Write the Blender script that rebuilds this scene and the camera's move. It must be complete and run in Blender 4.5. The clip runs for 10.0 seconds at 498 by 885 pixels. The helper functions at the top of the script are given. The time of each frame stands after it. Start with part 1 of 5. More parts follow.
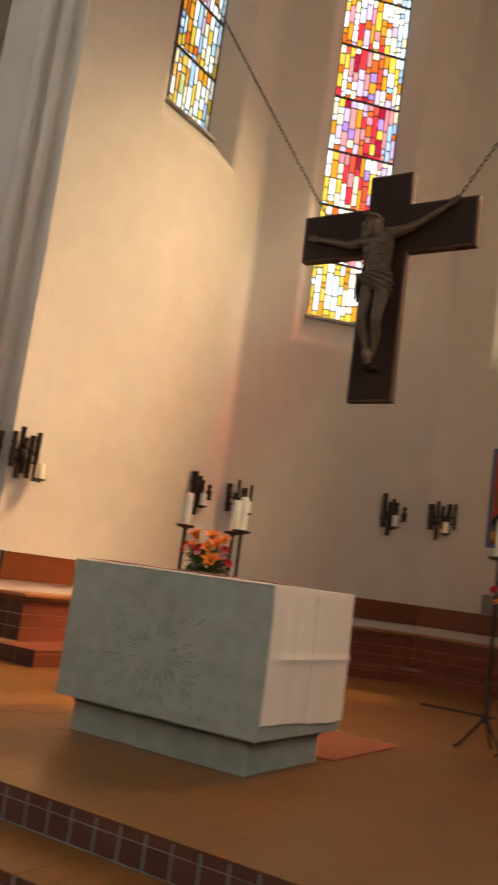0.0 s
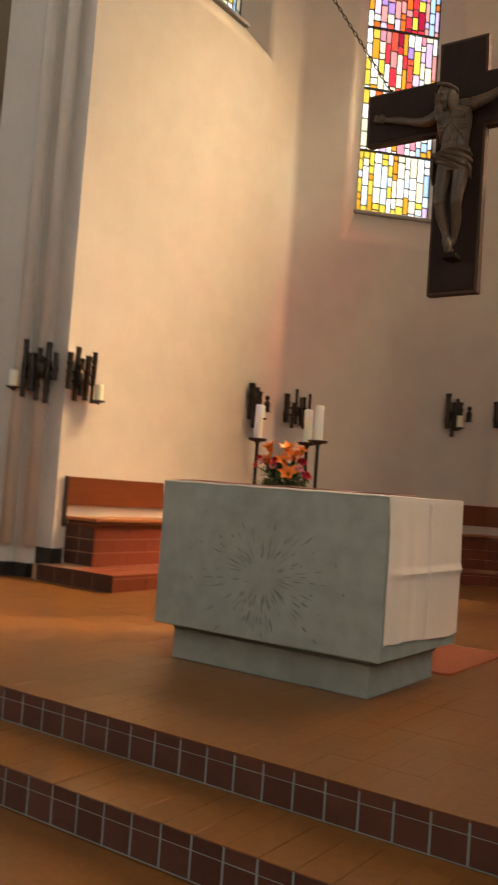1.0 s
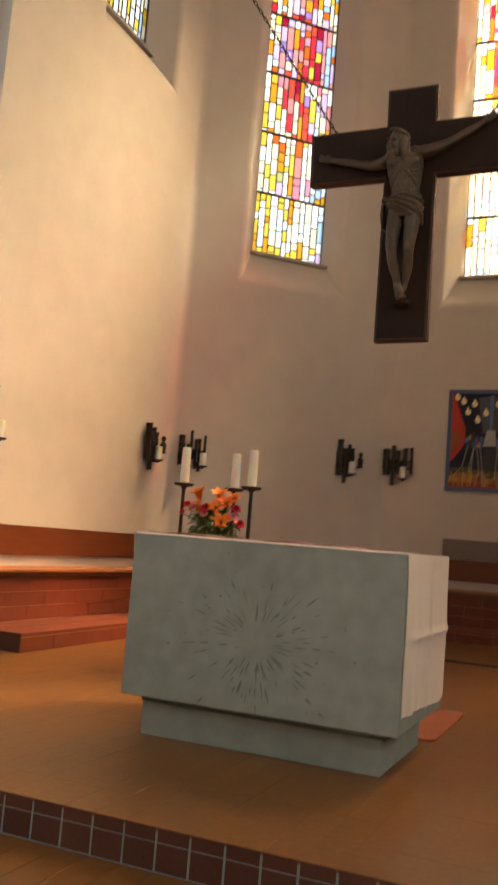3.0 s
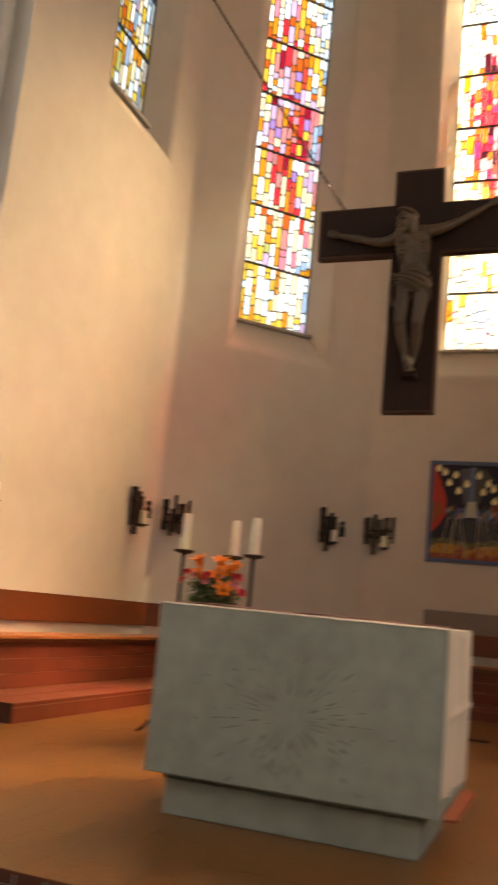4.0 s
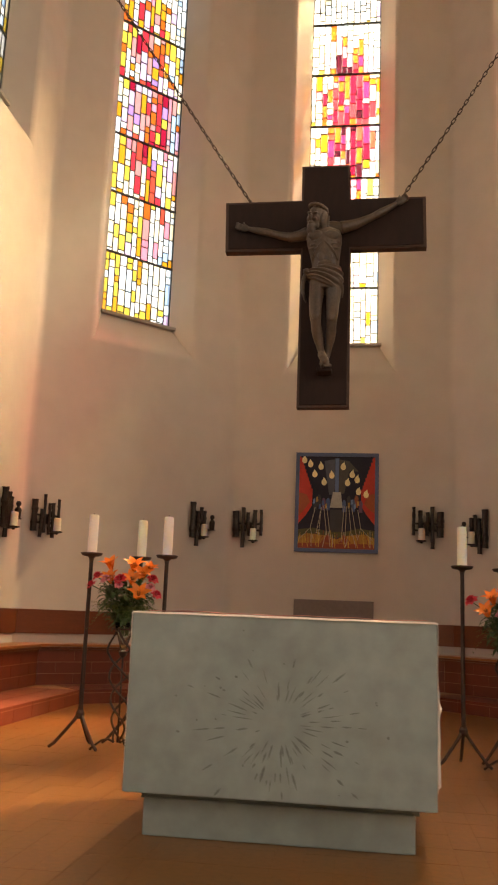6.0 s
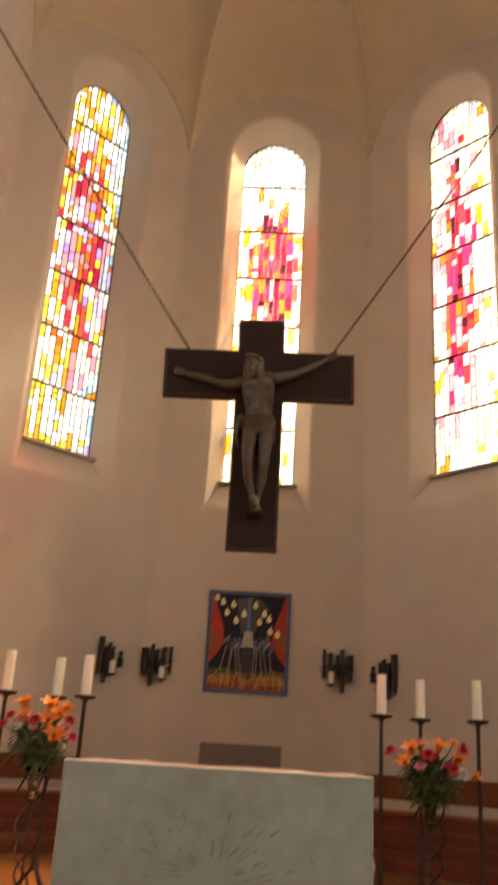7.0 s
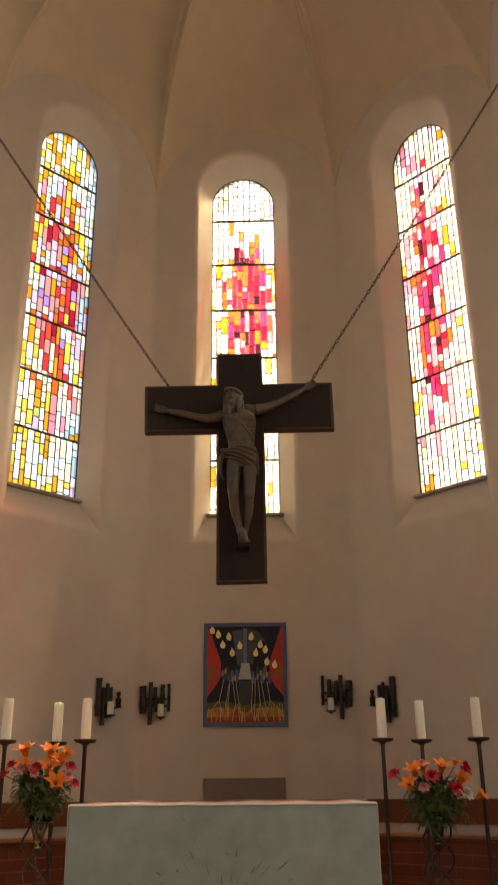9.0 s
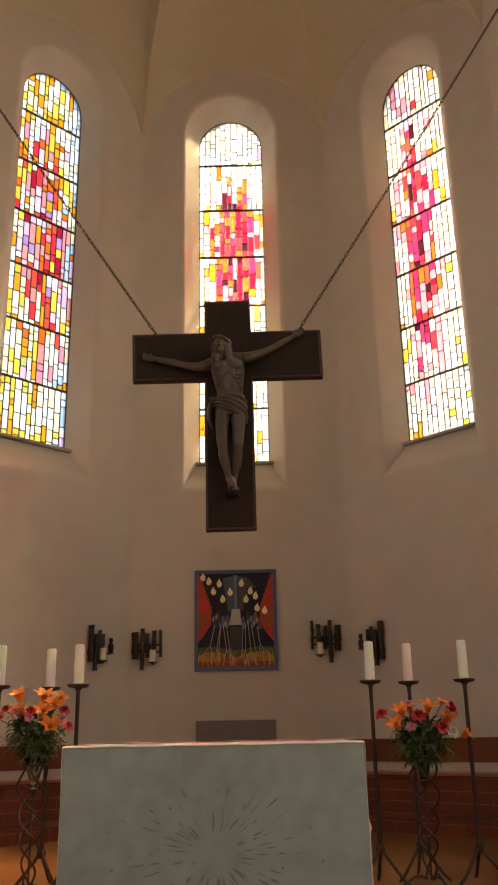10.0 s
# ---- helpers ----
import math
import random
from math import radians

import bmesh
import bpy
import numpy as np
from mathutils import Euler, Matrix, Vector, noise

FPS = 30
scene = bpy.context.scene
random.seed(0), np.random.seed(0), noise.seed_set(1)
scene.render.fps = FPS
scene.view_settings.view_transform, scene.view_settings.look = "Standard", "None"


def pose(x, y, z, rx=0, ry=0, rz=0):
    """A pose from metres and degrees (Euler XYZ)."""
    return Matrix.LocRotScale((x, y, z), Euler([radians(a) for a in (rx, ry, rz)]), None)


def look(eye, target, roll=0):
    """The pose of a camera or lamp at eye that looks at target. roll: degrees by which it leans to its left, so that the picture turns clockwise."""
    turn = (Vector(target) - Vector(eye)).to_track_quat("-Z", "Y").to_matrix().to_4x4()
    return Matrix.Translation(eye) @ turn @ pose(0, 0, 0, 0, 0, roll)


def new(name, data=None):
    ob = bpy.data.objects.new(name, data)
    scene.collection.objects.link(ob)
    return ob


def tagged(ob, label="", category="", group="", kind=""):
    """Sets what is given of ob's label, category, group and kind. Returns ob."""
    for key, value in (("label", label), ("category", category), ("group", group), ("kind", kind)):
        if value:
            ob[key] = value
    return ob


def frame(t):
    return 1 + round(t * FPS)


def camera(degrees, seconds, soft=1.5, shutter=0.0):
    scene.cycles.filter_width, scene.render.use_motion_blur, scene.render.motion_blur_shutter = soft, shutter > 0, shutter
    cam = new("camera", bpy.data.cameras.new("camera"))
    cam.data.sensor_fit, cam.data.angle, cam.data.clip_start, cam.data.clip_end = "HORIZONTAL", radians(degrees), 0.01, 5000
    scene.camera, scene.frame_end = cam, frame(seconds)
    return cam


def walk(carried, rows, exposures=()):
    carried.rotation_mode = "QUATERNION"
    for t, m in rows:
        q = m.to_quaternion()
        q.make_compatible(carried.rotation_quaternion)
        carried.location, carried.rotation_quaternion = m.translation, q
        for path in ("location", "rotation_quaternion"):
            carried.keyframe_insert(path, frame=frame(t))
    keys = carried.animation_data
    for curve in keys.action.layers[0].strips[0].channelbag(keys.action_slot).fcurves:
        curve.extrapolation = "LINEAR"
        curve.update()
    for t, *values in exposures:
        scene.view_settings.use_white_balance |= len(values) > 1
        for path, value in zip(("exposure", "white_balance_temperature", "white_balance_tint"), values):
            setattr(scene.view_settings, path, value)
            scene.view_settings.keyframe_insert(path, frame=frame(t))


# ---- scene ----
cam = camera(31.9, 10.0, soft=1.9, shutter=0.6)
PATH = [
    (0, (3.014, -3.985, 1.004), (1.931, -2.332, 1.315), 7.7),
    (0.3, (2.867, -3.926, 0.998), (1.722, -2.313, 1.294), 6.2),
    (0.5, (2.76, -3.87, 1.008), (1.595, -2.266, 1.276), 5.1),
    (0.8, (2.617, -3.835, 1.013), (1.441, -2.228, 1.196), 2.9),
    (1, (2.494, -3.851, 0.988), (1.36, -2.207, 1.093), 4.2),
    (1.2, (2.385, -3.893, 0.998), (1.343, -2.191, 1.134), 5.1),
    (1.5, (2.208, -3.955, 1.014), (1.208, -2.23, 1.167), 6.0),
    (2, (2.025, -3.921, 1.002), (1.066, -2.176, 1.187), 6.2),
    (2.2, (1.957, -3.872, 1.015), (1.040, -2.110, 1.240), 4.6),
    (2.5, (1.807, -3.802, 1.003), (0.932, -2.018, 1.234), 2.4),
    (2.7, (1.714, -3.827, 1.001), (0.85, -2.034, 1.196), 3.1),
    (3.8, (1.235, -4.012, 1.003), (0.608, -2.153, 1.391), 6.8),
    (4, (1.193, -4.018, 0.997), (0.49, -2.184, 1.375), 5.6),
    (4.2, (1.093, -4.011, 1.010), (0.341, -2.192, 1.367), 4.3),
    (4.5, (0.917, -3.983, 1.006), (0.187, -2.152, 1.349), 3.8),
    (4.8, (0.768, -4.050, 1.014), (0.262, -2.152, 1.384), 4.7),
    (5, (0.664, -4.113, 1.027), (0.293, -2.185, 1.408), 5.1),
    (5.2, (0.598, -4.152, 1.03), (0.297, -2.209, 1.396), 5.2),
    (6.3, (0.315, -4.064, 1.003), (0.042, -2.125, 1.415), 1.6),
    (6.5, (0.275, -4.108, 1.009), (0.058, -2.178, 1.487), 2.6),
    (7, (0.169, -4.242, 1.037), (0.106, -2.365, 1.724), 3.5),
    (7.5, (0.156, -4.296, 1.048), (0.168, -2.454, 1.826), 3.7),
    (8, (0.165, -4.314, 1.05), (0.185, -2.493, 1.876), 2.3),
    (8.5, (0.175, -4.322, 1.043), (0.157, -2.494, 1.853), 0.4),
    (9, (0.181, -4.311, 1.039), (0.152, -2.457, 1.789), -0.5),
    (9.5, (0.191, -4.318, 1.035), (0.182, -2.44, 1.721), -1.0),
    (10, (0.187, -4.31, 1.032), (0.18, -2.415, 1.672), -1.1),
]
EXPOSURES = [(0.0, 1.76, 6900, 11), (2.5, 1.81, 6900, 11), (4.0, 1.73, 7350, 13), (4.5, 1.72, 7550, 14), (5.2, 1.88, 7450, 14), (6.5, 2.17, 7400, 14), (7.0, 2.08, 7650, 16), (7.5, 1.86, 7600, 16), (8.5, 1.70, 7350, 13), (10.0, 1.71, 7100, 11)]
SUN_POWER, HAZE_FAR, HAZE_NEAR = 10.0, 0.84, 0.98
walk(cam, [(t, look(eye, target, roll)) for t, eye, target, roll in PATH], EXPOSURES)

# ---- plan: an eight-sided choir, its centre at (XC, YC), walls at A from it ----
A, R, XC, YC = 3.63, 0.32, -0.03, 4.15
T8 = math.tan(radians(22.5))
STEP1, STEP2, RISE = -1.10, -1.51, 0.15


def on_wall(k, u, d, z=0.0):
    """A point at wall k (0 the end wall, negative to the left): u along it, d metres behind its face."""
    a = radians(45 * k)
    return Vector((XC + math.sin(a) * (A + d) + math.cos(a) * u, YC + math.cos(a) * (A + d) - math.sin(a) * u, z))


def wall_pose(k, u, d, z):
    """Local x along the wall, y into it, z up."""
    return Matrix.Translation(on_wall(k, u, d, z)) @ pose(0, 0, 0, 0, 0, -45 * k)


# ---- world and lights ----
world = bpy.data.worlds.new("sky")
scene.world = world
world.use_nodes = True
wn = world.node_tree.nodes
sky = wn.new("ShaderNodeTexSky")
sky.sky_type, sky.sun_disc = "NISHITA", False
SUN_WAY = Vector((-0.69, -0.46, -1.0)).normalized()
sky.sun_elevation = math.asin(-SUN_WAY.z)
sky.sun_rotation = math.atan2(-SUN_WAY.x, -SUN_WAY.y)
wn["Background"].inputs["Strength"].default_value = 0.10
world.node_tree.links.new(sky.outputs[0], wn["Background"].inputs[0])

sun = new("sun", bpy.data.lights.new("sun", "SUN"))
sun.data.energy, sun.data.angle, sun.data.color = SUN_POWER, radians(5.0), (1.0, 0.84, 0.62)
sun.matrix_world = Matrix.Translation((8, 10, 20)) @ SUN_WAY.to_track_quat("-Z", "Y").to_matrix().to_4x4()


def window_light(name, m, w, h, radiance, colour):
    """An added lamp for daylight in a window's opening, just outside the glass; m has y pointing outward."""
    lamp = new(name, bpy.data.lights.new(name, "AREA"))
    lamp.data.shape, lamp.data.size, lamp.data.size_y = "RECTANGLE", w, h
    lamp.data.energy, lamp.data.color = radiance * math.pi * w * h, colour
    lamp.matrix_world = m @ pose(0, 0, 0, -90, 0, 0)
    return lamp


# daylight in the openings: warm and strong where the sun stands, cooler elsewhere
for k, rad, col in ((-2, 0.45, (0.86, 0.92, 1.0)), (-1, 0.8, (0.95, 0.96, 1.0)), (0, 1.2, (1.0, 0.95, 0.86)), (1, 1.25, (1.0, 0.86, 0.70)), (2, 1.0, (1.0, 0.84, 0.64))):
    z0, z1 = (6.7, 11.2) if abs(k) == 2 else (4.7, 11.2)
    window_light("added_daylight", wall_pose(k, 0.38 if k in (0, 1) else 0.0, R + 0.14, (z0 + z1) / 2), 1.3, z1 - z0, rad, col)
# fill lamps added at assumed, unseen nave windows to brighten altar front and cloth
for x, a, rad, col in ((-6.2, 90, 0.66, (0.86, 0.97, 1.02)), (6.2, -90, 1.65, (1.0, 0.93, 0.82))):
    for c in (-3.6, 0.2, 4.0):
        window_light("added_daylight", Matrix.Translation((x, -5.7, 5.9)) @ pose(0, 0, 0, 0, 0, a) @ pose(c, R + 0.1, 0), 1.5, 5.4, rad, col)
# the sun's broad glare behind the glass, thrown onward along its way through the coloured panes
GLARE_WAY = Vector((-0.53, -0.92, -1.30)).normalized()
for k, power in ((0, 172.0), (1, 60.0)):
    glare = new("window_sunlight", bpy.data.lights.new("window_sunlight", "AREA"))
    glare.data.shape, glare.data.size, glare.data.size_y = "RECTANGLE", 1.3, 4.6
    glare.data.energy, glare.data.color, glare.data.spread = power, (1.0, 0.73, 0.40), radians(43)
    centre = on_wall(k, 0, R + 0.05, 8.0)
    glare.matrix_world = look(centre - GLARE_WAY * 1.7, centre)


# ---- materials ----
MATS = {}


def mat(name, colour, rough=0.6, metal=0.0, var=0.15, scale=6.0, fine=60.0, bump=0.15, dist=0.01, vary=0.0, spec=0.5, stretch=None):
    """A procedural surface: two scales of colour noise, fine bump, and per-piece variation."""
    if name in MATS:
        return MATS[name]
    m = bpy.data.materials.new(name)
    m.use_nodes = True
    n, l = m.node_tree.nodes, m.node_tree.links
    b = n["Principled BSDF"]
    b.inputs["Roughness"].default_value = rough
    b.inputs["Metallic"].default_value = metal
    b.inputs["Specular IOR Level"].default_value = spec
    geo = n.new("ShaderNodeNewGeometry")
    pos = geo.outputs["Position"]
    if stretch:
        mp = n.new("ShaderNodeMapping")
        mp.inputs["Scale"].default_value = stretch
        l.new(pos, mp.inputs["Vector"])
        pos = mp.outputs[0]
    big, small = n.new("ShaderNodeTexNoise"), n.new("ShaderNodeTexNoise")
    for node, s, det in ((big, scale, 4.0), (small, fine, 6.0)):
        node.inputs["Scale"].default_value, node.inputs["Detail"].default_value = s, det
        l.new(pos, node.inputs["Vector"])
    add = n.new("ShaderNodeMath")
    add.operation = "ADD"
    l.new(big.outputs[0], add.inputs[0])
    l.new(small.outputs[0], add.inputs[1])
    rng = n.new("ShaderNodeMapRange")
    rng.inputs["From Min"].default_value, rng.inputs["From Max"].default_value = 0.65, 1.35
    rng.inputs["To Min"].default_value, rng.inputs["To Max"].default_value = 1 - var, 1 + var
    l.new(add.outputs[0], rng.inputs[0])
    value = rng.outputs[0]
    if vary:
        info = n.new("ShaderNodeObjectInfo")
        isl = n.new("ShaderNodeMath")
        isl.operation = "ADD"
        l.new(info.outputs["Random"], isl.inputs[0])
        l.new(geo.outputs["Random Per Island"], isl.inputs[1])
        fr = n.new("ShaderNodeMath")
        fr.operation = "FRACT"
        l.new(isl.outputs[0], fr.inputs[0])
        pr = n.new("ShaderNodeMapRange")
        pr.inputs["To Min"].default_value, pr.inputs["To Max"].default_value = 1 - vary, 1 + vary
        l.new(fr.outputs[0], pr.inputs[0])
        mul = n.new("ShaderNodeMath")
        mul.operation = "MULTIPLY"
        l.new(value, mul.inputs[0])
        l.new(pr.outputs[0], mul.inputs[1])
        value = mul.outputs[0]
    mix = n.new("ShaderNodeVectorMath")
    mix.operation = "SCALE"
    mix.inputs[0].default_value = colour
    l.new(value, mix.inputs["Scale"])
    l.new(mix.outputs[0], b.inputs["Base Color"])
    if bump:
        bp = n.new("ShaderNodeBump")
        bp.inputs["Strength"].default_value, bp.inputs["Distance"].default_value = bump, dist
        l.new(add.outputs[0], bp.inputs["Height"])
        l.new(bp.outputs[0], b.inputs["Normal"])
    MATS[name] = m
    return m


def glass_mat(name, colour, streak=0.25):
    """Coloured antique glass: tinted see-through with a faint gloss and streaks of density."""
    m = bpy.data.materials.new(name)
    m.use_nodes = True
    n, l = m.node_tree.nodes, m.node_tree.links
    n.remove(n["Principled BSDF"])
    tr, gl, mx = n.new("ShaderNodeBsdfTransparent"), n.new("ShaderNodeBsdfGlossy"), n.new("ShaderNodeMixShader")
    gl.inputs["Roughness"].default_value = 0.15
    mx.inputs[0].default_value = 0.03
    info, geo, nz = n.new("ShaderNodeObjectInfo"), n.new("ShaderNodeNewGeometry"), n.new("ShaderNodeTexNoise")
    nz.inputs["Scale"].default_value = 14.0
    l.new(geo.outputs["Position"], nz.inputs["Vector"])
    add = n.new("ShaderNodeMath")
    add.operation = "ADD"
    l.new(info.outputs["Random"], add.inputs[0])
    l.new(nz.outputs[0], add.inputs[1])
    rng = n.new("ShaderNodeMapRange")
    rng.inputs["From Min"].default_value, rng.inputs["From Max"].default_value = 0.2, 1.5
    rng.inputs["To Min"].default_value, rng.inputs["To Max"].default_value = 1 - streak, 1.0
    l.new(add.outputs[0], rng.inputs[0])
    sc = n.new("ShaderNodeVectorMath")
    sc.operation = "SCALE"
    sc.inputs[0].default_value = colour
    l.new(rng.outputs[0], sc.inputs["Scale"])
    l.new(sc.outputs[0], tr.inputs["Color"])
    sct, dif = n.new("ShaderNodeMixShader"), n.new("ShaderNodeBsdfTranslucent")
    sct.inputs[0].default_value = 0.34
    l.new(sc.outputs[0], dif.inputs["Color"])
    l.new(tr.outputs[0], sct.inputs[1])
    l.new(dif.outputs[0], sct.inputs[2])
    l.new(sct.outputs[0], mx.inputs[1])
    l.new(gl.outputs[0], mx.inputs[2])
    l.new(mx.outputs[0], n["Material Output"].inputs["Surface"])
    return m


PLASTER = mat("plaster", (0.58, 0.525, 0.46), 0.9, var=0.065, scale=0.45, fine=3.0, bump=0.03, dist=0.004)
VAULT = mat("vault_plaster", (0.58, 0.505, 0.375), 0.9, var=0.06, scale=0.5, fine=3.0, bump=0.03, dist=0.004)
JAMB = mat("jamb_stone", (0.60, 0.585, 0.55), 0.85, var=0.07, scale=2, fine=50, bump=0.12, dist=0.003)
TILE = mat("terracotta", (0.175, 0.069, 0.0138), 0.33, var=0.26, scale=1.3, fine=30, bump=0.08, dist=0.002, vary=0.03)
RISER = mat("riser_tile", (0.095, 0.038, 0.028), 0.38, var=0.22, scale=7, fine=60, bump=0.12, dist=0.002, vary=0.16)
CLINKER = mat("dark_clinker", (0.055, 0.020, 0.014), 0.45, var=0.2, scale=7, fine=60, bump=0.12, dist=0.002, vary=0.15)
GROUT = mat("grout", (0.27, 0.37, 0.39), 0.9, var=0.12, scale=8, fine=80, bump=0.2, dist=0.002)
FLOOR_GROUT = mat("floor_grout", (0.165, 0.066, 0.0140), 0.5, var=0.15, scale=6, fine=80, bump=0.2, dist=0.002)
BRICK = mat("bench_brick", (0.165, 0.034, 0.0125), 0.5, var=0.16, scale=6, fine=60, bump=0.15, dist=0.002, vary=0.12)
BRICK_JOINT = mat("brick_joint", (0.40, 0.26, 0.16), 0.9, var=0.1, scale=9, fine=80)
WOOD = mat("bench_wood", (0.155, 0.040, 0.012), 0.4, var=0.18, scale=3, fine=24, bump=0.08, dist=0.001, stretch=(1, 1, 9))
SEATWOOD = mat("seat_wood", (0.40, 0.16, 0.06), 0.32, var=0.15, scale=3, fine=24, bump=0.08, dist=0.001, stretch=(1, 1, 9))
BOARD = mat("grey_board", (0.20, 0.165, 0.15), 0.55, var=0.1, scale=3, fine=24, bump=0.08, dist=0.001)
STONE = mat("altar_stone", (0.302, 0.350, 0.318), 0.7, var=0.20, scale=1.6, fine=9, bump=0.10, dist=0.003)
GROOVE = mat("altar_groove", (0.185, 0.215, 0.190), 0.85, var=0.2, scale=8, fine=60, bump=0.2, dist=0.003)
LINEN = mat("linen", (0.77, 0.70, 0.61), 0.9, var=0.03, scale=5, fine=400, bump=0.12, dist=0.001)
PINK = mat("runner_cloth", (0.62, 0.30, 0.26), 0.9, var=0.12, scale=12, fine=300, bump=0.1, dist=0.001)
RUG = mat("rug", (0.25, 0.070, 0.034), 0.95, var=0.15, scale=12, fine=300, bump=0.3, dist=0.002)
CROSSWOOD = mat("cross_wood", (0.023, 0.0098, 0.0055), 0.75, spec=0.3, var=0.25, scale=4, fine=30, bump=0.12, dist=0.002, stretch=(1, 1, 0.2))
CROSSEDGE = mat("cross_edge", (0.055, 0.026, 0.014), 0.6, var=0.2, scale=5, fine=40, bump=0.1, dist=0.002)
FIGURE = mat("carved_wood", (0.076, 0.049, 0.029), 0.52, var=0.38, scale=9, fine=60, bump=0.15, dist=0.003)
IRON = mat("wrought_iron", (0.055, 0.038, 0.030), 0.48, metal=0.55, var=0.25, scale=20, fine=120, bump=0.2, dist=0.001)
BRONZE = mat("dark_bronze", (0.034, 0.024, 0.018), 0.44, metal=0.6, var=0.35, scale=18, fine=90, bump=0.35, dist=0.003)
WAX = mat("candle_wax", (0.90, 0.86, 0.75), 0.5, var=0.03, scale=9, fine=60, bump=0.05, dist=0.001)
WICK = mat("wick", (0.03, 0.025, 0.02), 0.9)
wax_in = WAX.node_tree.nodes["Principled BSDF"].inputs
wax_in["Subsurface Weight"].default_value, wax_in["Subsurface Scale"].default_value = 1.0, 0.04
wax_in["Subsurface Radius"].default_value = (1.0, 0.75, 0.45)
LEAD = mat("lead", (0.05, 0.05, 0.05), 0.6, metal=0.3, bump=0)
SILL = mat("sill_stone", (0.36, 0.33, 0.29), 0.8, var=0.1, scale=5, fine=60)
DARK = mat("black_skirting", (0.02, 0.019, 0.018), 0.5, var=0.2)


# ---- mesh helpers ----
def link_mesh(name, bm, material, smooth=False):
    me = bpy.data.meshes.new(name)
    bmesh.ops.recalc_face_normals(bm, faces=bm.faces)
    bm.to_mesh(me)
    bm.free()
    if material:
        me.materials.append(material)
    if smooth:
        for p in me.polygons:
            p.use_smooth = True
    return new(name, me)


def part(name, bm, material, parent, label="", smooth=False):
    ob = link_mesh(name, bm, material, smooth)
    ob.parent = parent
    if label:
        ob["label"] = label
    return ob


def thing(name, m, label, category, group="", kind=""):
    ob = new(name)
    ob.matrix_world = m
    return tagged(ob, label, category, group, kind)


def box(bm, x0, x1, y0, y1, z0, z1, bevel=0.0, m=None):
    vs = [bm.verts.new((x, y, z)) for x in (x0, x1) for y in (y0, y1) for z in (z0, z1)]
    fs = [bm.faces.new([vs[i] for i in f]) for f in ((0, 1, 3, 2), (4, 6, 7, 5), (0, 4, 5, 1), (2, 3, 7, 6), (0, 2, 6, 4), (1, 5, 7, 3))]
    if bevel:
        es = list({e for f in fs for e in f.edges})
        res = bmesh.ops.bevel(bm, geom=es, offset=bevel, segments=2, affect="EDGES", profile=0.6)
        vs = list({v for v in vs if v.is_valid} | set(res["verts"]))
    if m is not None:
        bmesh.ops.transform(bm, matrix=m, verts=vs)
    return vs


def tube(bm, pts, radii, sides=8, caps=True):
    """A tube along points with a radius at each (or one radius for all)."""
    pts = [Vector(p) for p in pts]
    if isinstance(radii, (int, float)):
        radii = [radii] * len(pts)
    rings, up = [], None
    for i, p in enumerate(pts):
        way = (pts[min(i + 1, len(pts) - 1)] - pts[max(i - 1, 0)]).normalized()
        if up is None:
            up = Vector((0, 0, 1)) if abs(way.z) < 0.9 else Vector((1, 0, 0))
        side = way.cross(up).normalized()
        up = side.cross(way).normalized()
        rings.append([bm.verts.new(p + radii[i] * (math.cos(a) * side + math.sin(a) * up)) for a in (2 * math.pi * j / sides for j in range(sides))])
    for a, b in zip(rings, rings[1:]):
        for j in range(sides):
            bm.faces.new((a[j], a[(j + 1) % sides], b[(j + 1) % sides], b[j]))
    if caps:
        bm.faces.new(rings[0][::-1])
        bm.faces.new(rings[-1])
    return rings


def lathe(bm, profile, sides=20, centre=(0, 0, 0)):
    """A turned form: (radius, z) pairs round the z axis."""
    c = Vector(centre)
    rings = []
    for r, z in profile:
        rings.append([bm.verts.new(c + Vector((r * math.cos(2 * math.pi * j / sides), r * math.sin(2 * math.pi * j / sides), z))) for j in range(sides)])
    for a, b in zip(rings, rings[1:]):
        for j in range(sides):
            bm.faces.new((a[j], a[(j + 1) % sides], b[(j + 1) % sides], b[j]))
    bm.faces.new(rings[0][::-1])
    bm.faces.new(rings[-1])


def flat_poly(bm, pts, depth, axis_out=Vector((0, -1, 0))):
    """A thin plate from an outline: a front face depth metres proud, and its rim."""
    back = [bm.verts.new(Vector(p)) for p in pts]
    front = [bm.verts.new(Vector(p) + axis_out * depth) for p in pts]
    bm.faces.new(front)
    for i in range(len(pts)):
        j = (i + 1) % len(pts)
        bm.faces.new((back[i], back[j], front[j], front[i]))


# ---- large structure ----
def arch(hw, sill, spring, steps=20):
    """An outline with a round head: from the lower left, up, over and down to the lower right."""
    pts = [(-hw, sill)]
    pts += [(-hw * math.cos(math.pi * i / steps), spring + hw * math.sin(math.pi * i / steps)) for i in range(steps + 1)]
    return pts + [(hw, sill)]


